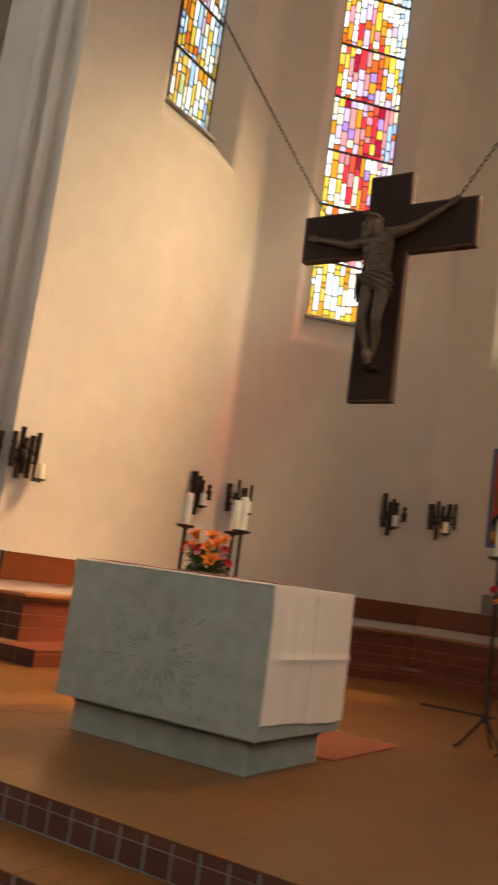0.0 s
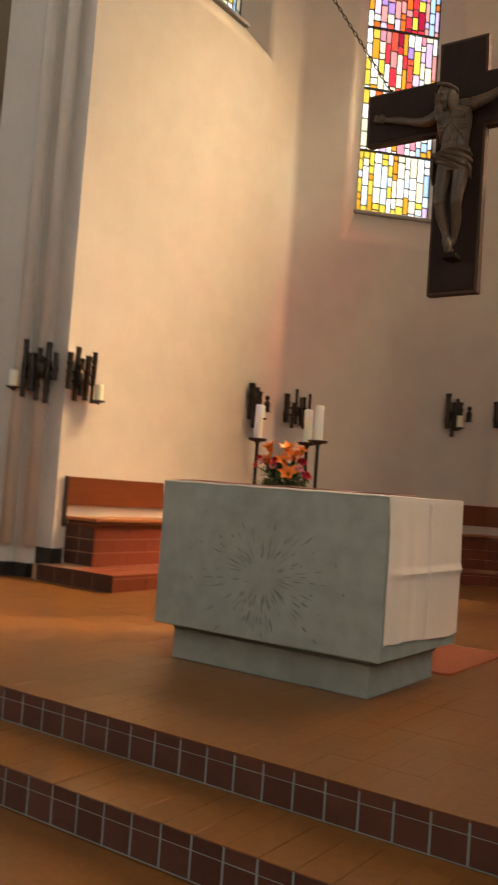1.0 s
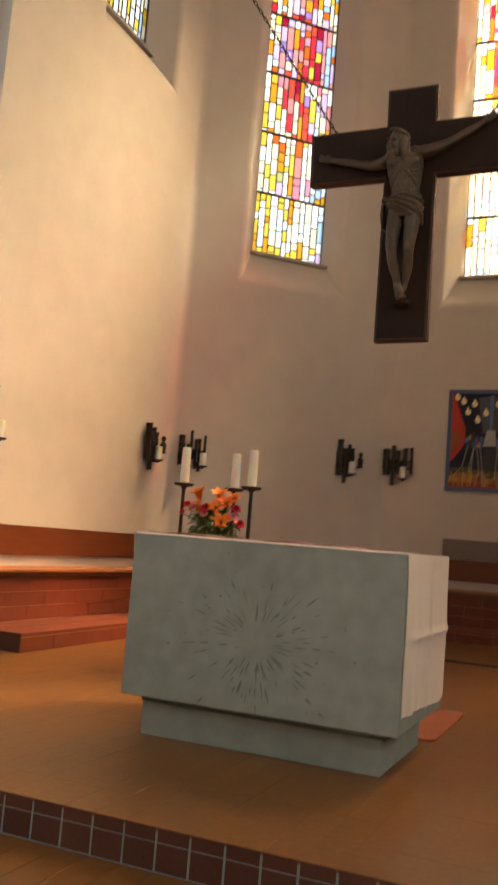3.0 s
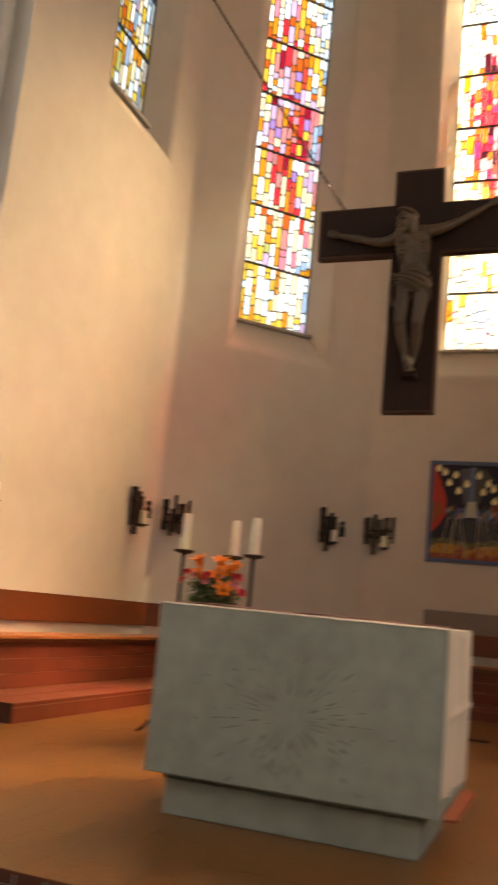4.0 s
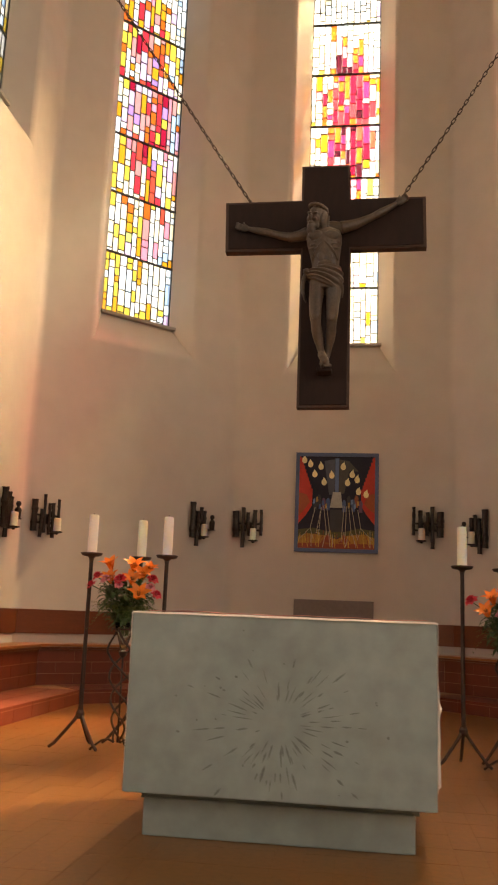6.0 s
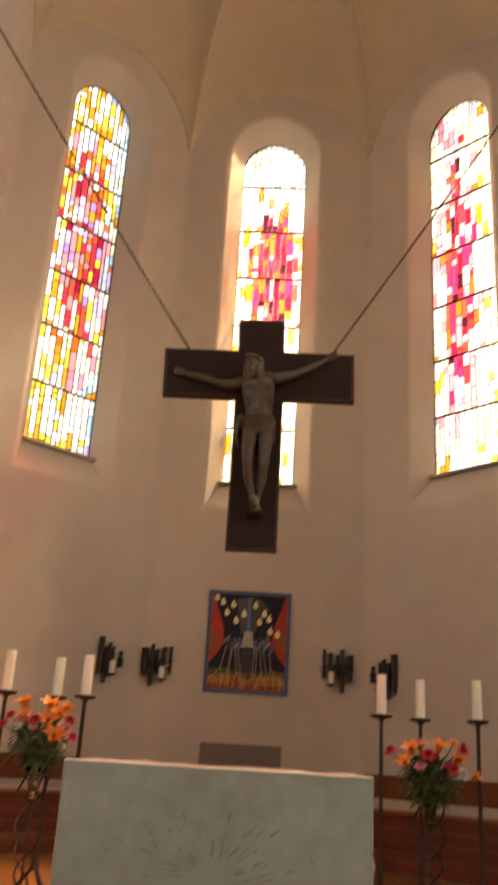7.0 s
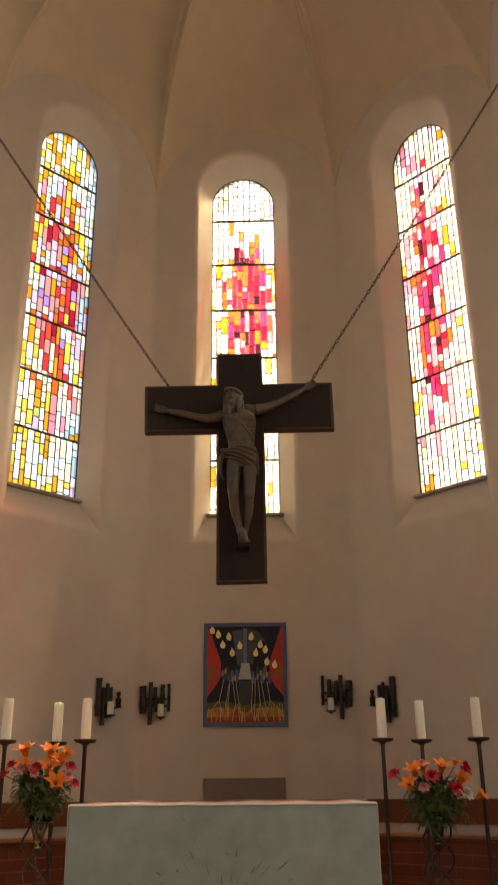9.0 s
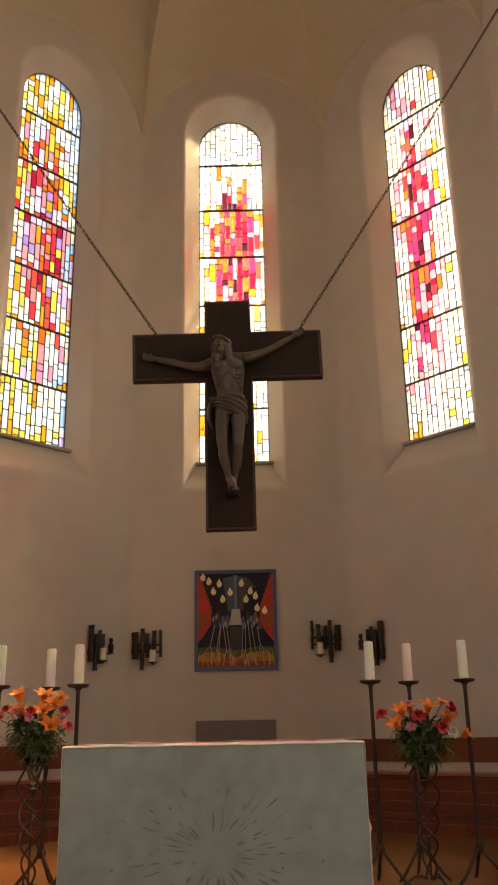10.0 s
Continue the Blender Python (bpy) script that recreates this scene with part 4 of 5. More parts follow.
# ---- painting on the end wall ----
def painting():
    x0, x1, z0, z1 = -0.650, 0.480, 1.876, 3.238
    y = YC + A
    t = thing("painting", Matrix.Translation(((x0 + x1) / 2, y, z0)), "colourful painting of flames on black and red in a blue frame", "painting")
    ox = (x0 + x1) / 2
    w, h = (x1 - x0), (z1 - z0)
    fr = 0.05
    for a, b, c, d in ((-w / 2, w / 2, 0, fr), (-w / 2, w / 2, h - fr, h), (-w / 2, -w / 2 + fr, fr, h - fr), (w / 2 - fr, w / 2, fr, h - fr)):
        bm = bmesh.new()
        box(bm, a, b, -0.040, 0.0, c, d, bevel=0.004)
        part("frame", bm, mat("blue_frame", (0.075, 0.115, 0.230), 0.5, var=0.15), t, "slate blue wooden frame")
    iw, ih = w - 2 * fr, h - 2 * fr
    bm = bmesh.new()
    box(bm, -iw / 2, iw / 2, -0.025, -0.005, fr, h - fr)
    canvas = part("canvas", bm, mat("paint_black", (0.008, 0.010, 0.027), 0.7, var=0.3, scale=9), t, "dark painted canvas")

    def shape(pts, name, colour, lift):
        bm = bmesh.new()
        flat_poly(bm, [(-iw / 2 + u * iw, -0.025, fr + (1 - v) * ih) for u, v in pts], lift)
        part("paint_shape", bm, mat("paint_" + name, colour, 0.5, var=0.22, scale=14, fine=90), canvas)

    for flip in (False, True):
        edge = [(0.0, 0.0)]
        for q in range(9):
            edge += [(0.035 + 0.018 * q, 0.02 + 0.042 * q), (0.035 + 0.018 * q, 0.02 + 0.042 * (q + 1))]
        edge += [(0.175, 0.54), (0.10, 0.64), (0.0, 0.74)]
        shape([(1 - u if flip else u, v) for u, v in edge], "red", (0.52, 0.032, 0.018), 0.002)
    shape([(0.42, 0.58), (0.58, 0.58), (0.60, 0.94), (0.40, 0.94)], "slate", (0.035, 0.035, 0.045), 0.0012)
    shape([(0.30, 0.94), (0.40, 0.84), (0.46, 0.94)], "brick_red", (0.26, 0.045, 0.016), 0.0042)
    shape([(0.54, 0.94), (0.60, 0.84), (0.70, 0.94)], "brick_red", (0.26, 0.045, 0.016), 0.0042)
    shape([(0.0, 0.40), (0.10, 0.42), (0.15, 0.50), (0.06, 0.60), (0.0, 0.66)], "rust_red", (0.34, 0.075, 0.02), 0.003)
    shape([(1.0, 0.40), (0.9, 0.42), (0.86, 0.52), (0.94, 0.58), (1.0, 0.62)], "rust_red", (0.34, 0.075, 0.02), 0.003)
    shape([(0.33, 0.05), (0.47, 0.03), (0.47, 0.42), (0.40, 0.42), (0.36, 0.22)], "grey", (0.075, 0.085, 0.115), 0.002)
    shape([(0.53, 0.03), (0.66, 0.05), (0.78, 0.16), (0.66, 0.16), (0.60, 0.40), (0.53, 0.42)], "olive", (0.070, 0.065, 0.055), 0.002)
    shape([(0.475, 0.02), (0.525, 0.02), (0.525, 0.56), (0.475, 0.56)], "blue_grey", (0.11, 0.17, 0.32), 0.003)
    shape([(0.45, 0.39), (0.555, 0.39), (0.58, 0.56), (0.41, 0.56)], "pale", (0.42, 0.42, 0.38), 0.004)
    shape([(0.0, 0.88), (0.12, 0.84), (0.36, 0.86), (0.5, 0.90), (0.64, 0.86), (0.86, 0.84), (1.0, 0.88), (1.0, 0.95), (0.0, 0.95)], "gold", (0.40, 0.20, 0.025), 0.002)
    shape([(0.0, 0.80), (0.2, 0.78), (0.4, 0.82), (0.6, 0.82), (0.8, 0.78), (1.0, 0.80), (1.0, 0.88), (0.0, 0.88)], "moss", (0.075, 0.075, 0.022), 0.0015)
    shape([(0.0, 0.945), (1.0, 0.945), (1.0, 1.0), (0.0, 1.0)], "brick_red", (0.26, 0.045, 0.016), 0.003)
    rng = random.Random(12)
    for i in range(12):
        u = 0.22 + 0.055 * i + rng.uniform(-0.01, 0.01)
        if 0.40 < u < 0.59:
            continue
        v = 0.44 + rng.uniform(-0.02, 0.04)
        name, col = rng.choice((("blue", (0.06, 0.11, 0.26)), ("rust", (0.30, 0.09, 0.04)), ("slate", (0.10, 0.12, 0.15)), ("violet", (0.13, 0.07, 0.14))))
        shape([(u - 0.022, v + 0.13), (u - 0.026, v + 0.03), (u - 0.012, v), (u + 0.012, v), (u + 0.026, v + 0.03), (u + 0.022, v + 0.13)], name, col, 0.003)
    for (ua, va), (ub, vb) in (((0.22, 0.56), (0.16, 0.78)), ((0.16, 0.78), (0.02, 0.90)), ((0.16, 0.78), (0.20, 0.90)), ((0.30, 0.56), (0.27, 0.86)), ((0.33, 0.54), (0.38, 0.86)),
                               ((0.37, 0.54), (0.43, 0.90)), ((0.29, 0.60), (0.24, 0.84)), ((0.60, 0.54), (0.57, 0.92)), ((0.63, 0.54), (0.62, 0.86)), ((0.66, 0.54), (0.70, 0.86)),
                               ((0.70, 0.56), (0.77, 0.88)), ((0.78, 0.58), (0.82, 0.78)), ((0.82, 0.78), (0.78, 0.90)), ((0.82, 0.78), (0.97, 0.90))):
        q = 0.0034
        shape([(ua - q, va), (ua + q, va), (ub + q, vb), (ub - q, vb)], "line", (0.50, 0.46, 0.33), 0.005)
    for i in range(34):
        u = 0.03 + 0.94 * i / 33
        d = rng.uniform(-0.05, 0.05)
        v0 = rng.uniform(0.80, 0.88)
        name, col = rng.choice((("line", (0.50, 0.46, 0.33)), ("straw", (0.58, 0.36, 0.06)), ("straw", (0.58, 0.36, 0.06)), ("brick_red", (0.26, 0.045, 0.016))))
        shape([(u - 0.003, v0), (u + 0.003, v0), (u + d + 0.004, 0.985), (u + d - 0.004, 0.985)], name, col, 0.0045)
    for i in range(9):
        u, v = (0.20 + 0.04 * i if i < 5 else 0.46 + 0.04 * i), 0.47 + rng.uniform(-0.04, 0.06)
        name, col = rng.choice((("sky", (0.16, 0.28, 0.50)), ("ochre", (0.50, 0.26, 0.05)), ("blue", (0.06, 0.11, 0.26))))
        shape([(u - 0.014, v + 0.05), (u - 0.010, v), (u + 0.012, v - 0.008), (u + 0.016, v + 0.045)], name, col, 0.004)
    for u, v in ((0.065, 0.045), (0.145, 0.09), (0.285, 0.115), (0.205, 0.20), (0.43, 0.21), (0.33, 0.285), (0.58, 0.115), (0.70, 0.20), (0.765, 0.255), (0.64, 0.29), (0.785, 0.385), (0.885, 0.415)):
        tip = -0.25 if u < 0.5 else 0.55
        pts = []
        for j in range(12):
            a = 2 * math.pi * j / 12
            r = 1.0 + (0.75 if j == 3 else 0.12 if j in (2, 4) else 0)
            pts.append((u + 0.040 * math.cos(a) * (0.9 if j != 3 else 1) + (0.03 * tip if j == 3 else 0), v - 0.034 * r * math.sin(a)))
        shape(pts, "flame", (0.88, 0.76, 0.42), 0.006)


painting()


# ---- candle sconces on the walls ----
# each kind: rods (x, top, low, radius), the small bust (x, base height), the candle (x, plate height)
SCONCES = {
    "wide": (((-0.205, 0.19, -0.15, 0.026), (-0.115, 0.28, -0.25, 0.024), (-0.035, 0.19, -0.20, 0.026), (0.040, 0.22, -0.22, 0.026), (0.120, 0.24, -0.08, 0.023)), (-0.10, -0.08), (0.150, -0.215)),
    "tall": (((-0.17, 0.30, -0.27, 0.024), (-0.085, 0.18, -0.17, 0.036), (-0.02, 0.20, -0.28, 0.025), (0.075, 0.27, -0.29, 0.028), (0.145, 0.20, -0.09, 0.024)), (0.03, -0.06), (-0.235, -0.17)),
    "bust": (((-0.155, 0.27, -0.20, 0.036), (-0.080, 0.19, -0.29, 0.027), (-0.030, 0.21, -0.19, 0.024), (0.030, 0.17, -0.14, 0.028)), (0.135, -0.06), (0.000, -0.165)),
    "open": (((-0.165, 0.19, -0.17, 0.042), (-0.070, 0.26, -0.29, 0.025), (0.005, 0.19, -0.12, 0.023), (0.085, 0.20, -0.21, 0.028), (0.180, 0.24, -0.12, 0.019)), None, (0.080, -0.205)),
    "comb": (((-0.14, 0.19, -0.15, 0.036), (-0.065, 0.10, -0.25, 0.021), (-0.015, 0.26, -0.18, 0.018), (0.045, 0.18, -0.21, 0.018), (0.095, 0.20, -0.22, 0.022), (0.160, 0.22, -0.04, 0.017)), None, (0.125, -0.16)),
}


def sconce(m, seed, flip, sort):
    """Knotty dark bronze rods of uneven length side by side, a small bust on a bracket, and a candle on a plate."""
    rng = random.Random(seed)
    t = thing("wall_sconce", m, "dark bronze wall sconce of upright rods with a short candle", "wall sconce", "apostle sconces")
    s = -1 if flip else 1
    rods, bust, (cx, cz) = SCONCES[sort]
    for x, top, low, rw in rods:
        bm = bmesh.new()
        top, low = top + rng.uniform(-0.02, 0.02), low + rng.uniform(-0.02, 0.02)
        y = -0.040 - 0.025 * rng.random()
        n = 14
        knots = rng.sample(range(3, 11), 2)
        zs = [low + (top - low) * j / n for j in range(n + 1)]
        rad = [1.12 * rw * (1.06 if j in (0, n) else 1.14 if j in knots else rng.uniform(0.86, 1.0)) for j in range(n + 1)]
        lean = rng.uniform(-0.010, 0.010)
        tube(bm, [(s * x + lean * (z - low) / (top - low) + rng.uniform(-0.002, 0.002), y, z) for z in zs], rad, sides=8)
        part("rod", bm, BRONZE, t)
    lo, hi = min(r[0] for r in rods) - 0.01, max(r[0] for r in rods) + 0.01
    xs = sorted((s * lo, s * hi))
    for z in (0.03, -0.06):
        bm = bmesh.new()
        box(bm, xs[0], xs[1], -0.036, -0.016, z - 0.012, z + 0.012, bevel=0.004)
        part("cross_bar", bm, BRONZE, t)
    bm = bmesh.new()
    xc = s * sum(r[0] for r in rods) / len(rods)
    box(bm, xc - 0.04, xc + 0.04, -0.018, 0.004, -0.07, 0.05)
    part("wall_plate", bm, BRONZE, t)
    if bust:
        fx, fz = s * bust[0], bust[1]
        bm = bmesh.new()
        lathe(bm, [(0.020, 0.0), (0.034, 0.006), (0.036, 0.05), (0.040, 0.09), (0.034, 0.115), (0.017, 0.128), (0.016, 0.136), (0.028, 0.150), (0.031, 0.170), (0.024, 0.190), (0.006, 0.198)], 12, (fx, -0.095, fz))
        part("bust", bm, BRONZE, t, "small plain bronze bust on a bracket", smooth=True)
        bm = bmesh.new()
        lathe(bm, [(0.004, -0.012), (0.052, -0.008), (0.054, 0.0), (0.004, 0.0)], 14, (fx, -0.09, fz))
        box(bm, fx - 0.010, fx + 0.010, -0.09, -0.02, fz - 0.016, fz - 0.006)
        part("bracket", bm, BRONZE, t)
    bm = bmesh.new()
    lathe(bm, [(0.01, -0.035), (0.02, -0.018), (0.064, -0.008), (0.068, 0.004), (0.055, 0.004)], 16, (s * cx, -0.115, cz))
    box(bm, s * cx - 0.012, s * cx + 0.012, -0.115, -0.02, cz - 0.025, cz - 0.010)
    xs = sorted((s * cx, max(min(s * cx, max(s * lo, s * hi)), min(s * lo, s * hi)) + 0.001))
    box(bm, xs[0] - 0.008, xs[1] + 0.008, -0.045, -0.022, cz - 0.025, cz - 0.005)
    box(bm, s * cx * 0.9 - 0.01, s * cx * 0.9 + 0.01, -0.045, -0.025, cz - 0.02, 0.03)
    part("drip_plate", bm, BRONZE, t)
    bm = bmesh.new()
    lathe(bm, [(0.042, 0.0), (0.042, 0.150), (0.036, 0.158), (0.010, 0.152)], 16, (s * cx, -0.115, cz + 0.005))
    part("candle", bm, WAX, t, "short cream candle", smooth=False)


for i, (k, u, z, sort, flip) in enumerate((
        (-2, -2.03, 1.945, "wide", False), (-2, 0.99, 2.035, "bust", False), (-1, -1.24, 2.045, "comb", False), (-1, 0.99, 2.17, "bust", False), (0, -1.255, 2.205, "open", False),
        (0, 1.155, 2.262, "open", True), (1, -1.12, 2.17, "bust", True), (1, 1.12, 2.095, "comb", True), (2, -1.12, 2.055, "bust", True), (2, 2.02, 1.975, "wide", True))):
    sconce(wall_pose(k, u, 0.0, z), 20 + i, flip, sort)
sconce(pose(-3.875, Y_ARCH - 0.10, 1.955, 0, 0, 24), 40, False, "tall")
sconce(pose(3.835, Y_ARCH - 0.10, 1.955, 0, 0, -24), 41, True, "tall")


# ---- tall candlesticks ----
def candlestick(x, y, turn):
    t = thing("candlestick", pose(x, y, 0, 0, 0, turn), "tall slim wrought-iron candlestick on three splayed legs", "candlestick", "iron candlesticks")
    bm = bmesh.new()
    tube(bm, [(0, 0, 0.22), (0, 0, 0.30), (0.001, 0, 0.8), (0, 0, 1.36), (0, 0, 1.405)], [0.022, 0.018, 0.0155, 0.015, 0.022], sides=10)
    part("stem", bm, IRON, t, smooth=True)
    bm = bmesh.new()
    lathe(bm, [(0.018, 1.385), (0.030, 1.398), (0.072, 1.406), (0.086, 1.424), (0.082, 1.428), (0.066, 1.414), (0.01, 1.412)], 24)
    part("drip_dish", bm, IRON, t, "shallow rusty brown drip dish", smooth=True)
    bm = bmesh.new()
    lathe(bm, [(0.022, 0.21), (0.032, 0.225), (0.032, 0.255), (0.020, 0.275)], 14)
    part("collar", bm, IRON, t)
    for i in range(3):
        a = radians(120 * i)
        c, s = math.cos(a), math.sin(a)
        bm = bmesh.new()
        tube(bm, [(0.012 * c, 0.012 * s, 0.245), (0.04 * c, 0.04 * s, 0.20), (0.11 * c, 0.11 * s, 0.115), (0.175 * c, 0.175 * s, 0.04), (0.215 * c, 0.215 * s, 0.012)], [0.014, 0.013, 0.012, 0.012, 0.011], sides=8)
        part("leg", bm, IRON, t, smooth=True)
    cd = thing("candle", pose(x, y, 1.413, 0, 0, turn), "thick cream candle on an iron candlestick", "candle", "altar candles")
    bm = bmesh.new()
    lathe(bm, [(0.036, 0.0), (0.037, 0.10), (0.036, 0.29), (0.033, 0.305), (0.022, 0.308), (0.008, 0.300)], 20)
    part("wax", bm, WAX, cd, smooth=False)
    bm = bmesh.new()
    tube(bm, [(0, 0, 0.298), (0.001, 0.001, 0.312), (0.005, 0, 0.320)], 0.002, sides=5)
    part("wick", bm, WICK, cd, "black burnt wick")


for x, y, a in ((-1.73, 2.40, 205), (-1.43, 2.735, 80), (-1.15, 2.44, 100), (1.06, 2.645, 210), (1.39, 2.86, 90), (1.79, 2.68, 210)):
    candlestick(x, y, a)

# ---- flower stands ----
LEAF = mat("leaf_green", (0.055, 0.11, 0.030), 0.55, var=0.35, scale=25, fine=120, bump=0.05, dist=0.001, vary=0.35)
FERN = mat("fern_green", (0.15, 0.19, 0.045), 0.6, var=0.3, scale=25, fine=120, bump=0, vary=0.3)
LILY = mat("lily_petal", (0.88, 0.235, 0.020), 0.5, var=0.14, scale=30, fine=150, bump=0.05, dist=0.001, vary=0.08)
ROSE = mat("red_petal", (0.62, 0.014, 0.042), 0.5, var=0.2, scale=30, fine=150, bump=0.05, dist=0.001)
BLUSH = mat("pink_petal", (0.72, 0.26, 0.33), 0.5, var=0.15, scale=30, fine=150, bump=0.05, dist=0.001)
IVORY = mat("white_petal", (0.74, 0.70, 0.62), 0.5, var=0.08, scale=30, fine=150, bump=0.05, dist=0.001)
STAMEN = mat("stamen", (0.22, 0.07, 0.02), 0.7)


def vase_glass():
    m = bpy.data.materials.new("vase_glass")
    m.use_nodes = True
    b = m.node_tree.nodes["Principled BSDF"]
    b.inputs["Base Color"].default_value = (0.80, 0.90, 0.84, 1)
    b.inputs["Roughness"].default_value, b.inputs["Transmission Weight"].default_value, b.inputs["IOR"].default_value = 0.05, 1.0, 1.45
    return m


VASE = vase_glass()


def flower_stand(x, y, turn):
    t = thing("flower_stand", pose(x, y, 0, 0, 0, turn), "dark twisted wrought-iron flower stand on curled feet", "flower stand", "iron flower stands")
    for i in range(3):
        pts = []
        for j in range(65):
            q = j / 64
            r = 0.030 + 0.100 * q ** 0.9
            if q > 0.78:
                r = 0.110 + 0.012 * math.cos((q - 0.78) / 0.22 * math.pi) - 0.006
            a = radians(120 * i) + 9.6 * (1 - q) ** 1.35
            pts.append((r * math.cos(a), r * math.sin(a), 0.055 + 0.815 * q))
        bm = bmesh.new()
        tube(bm, pts, 0.0082, sides=7)
        part("twisted_rod", bm, IRON, t, smooth=True)
        a = radians(120 * i) + 9.6
        c, s = math.cos(a), math.sin(a)
        bm = bmesh.new()
        tube(bm, [(0.026 * c, 0.026 * s, 0.058), (0.07 * c, 0.07 * s, 0.080), (0.12 * c, 0.12 * s, 0.072), (0.175 * c, 0.175 * s, 0.035), (0.205 * c, 0.205 * s, 0.009)], 0.0085, sides=7)
        part("foot", bm, IRON, t, smooth=True)
    bm = bmesh.new()
    tube(bm, [(0.092 * math.cos(2 * math.pi * j / 24), 0.092 * math.sin(2 * math.pi * j / 24), 0.868) for j in range(25)], 0.006, sides=6, caps=False)
    part("ring", bm, IRON, t, smooth=True)
    bm = bmesh.new()
    tube(bm, [(0, 0, 0.055), (0, 0, 0.668)], 0.007, sides=8)
    part("centre_rod", bm, IRON, t, smooth=True)
    bm = bmesh.new()
    lathe(bm, [(0.010, 0.66), (0.026, 0.676), (0.034, 0.704)], 12)
    part("cradle", bm, IRON, t)
    v = thing("vase", pose(x, y, 0.705), "clear glass vase held in an iron stand", "vase", "glass vases")
    bm = bmesh.new()
    lathe(bm, [(0.018, 0.0), (0.022, 0.008), (0.036, 0.06), (0.062, 0.15), (0.084, 0.21), (0.081, 0.21), (0.058, 0.15), (0.032, 0.06), (0.018, 0.014), (0.006, 0.012)], 24)
    part("bowl", bm, VASE, v, smooth=True)


def petal(bm, m, length, width, curl, lift, n=5):
    """One petal along local x that rises and curls back."""
    rows = []
    for i in range(n + 1):
        s = i / n
        w = width * math.sin(math.pi * min(0.08 + 0.92 * s, 0.985)) ** 0.8
        z = lift * length * math.sin(s * 1.6) - curl * length * s * s
        xx = length * (s - 0.12 * curl * s * s)
        rows.append([bm.verts.new(m @ Vector((xx, q * w, z + 0.25 * w * abs(q)))) for q in (-1, 0, 1)])
    for a, b in zip(rows, rows[1:]):
        bm.faces.new((a[0], a[1], b[1], b[0]))
        bm.faces.new((a[1], a[2], b[2], b[1]))


def lily(bm, m, size):
    for i in range(6):
        petal(bm, m @ pose(0, 0, 0, 0, 0, 60 * i + (6 if i % 2 else 0)) @ pose(0, 0, 0, 0, -54, 0), size, size * (0.25 if i % 2 else 0.20), 0.42, 0.30)


def blossom(bm, m, size, rng):
    for ring, (n, up, ln) in enumerate(((7, 10, 1.0), (6, 38, 0.85), (5, 62, 0.7), (4, 80, 0.55))):
        for i in range(n):
            petal(bm, m @ pose(0, 0, 0.10 * size * ring, 0, 0, 360 / n * i + 25 * ring + rng.uniform(-10, 10)) @ pose(0, 0, 0, 0, -up, 0), size * ln, size * 0.42, 0.25, 0.25, 3)


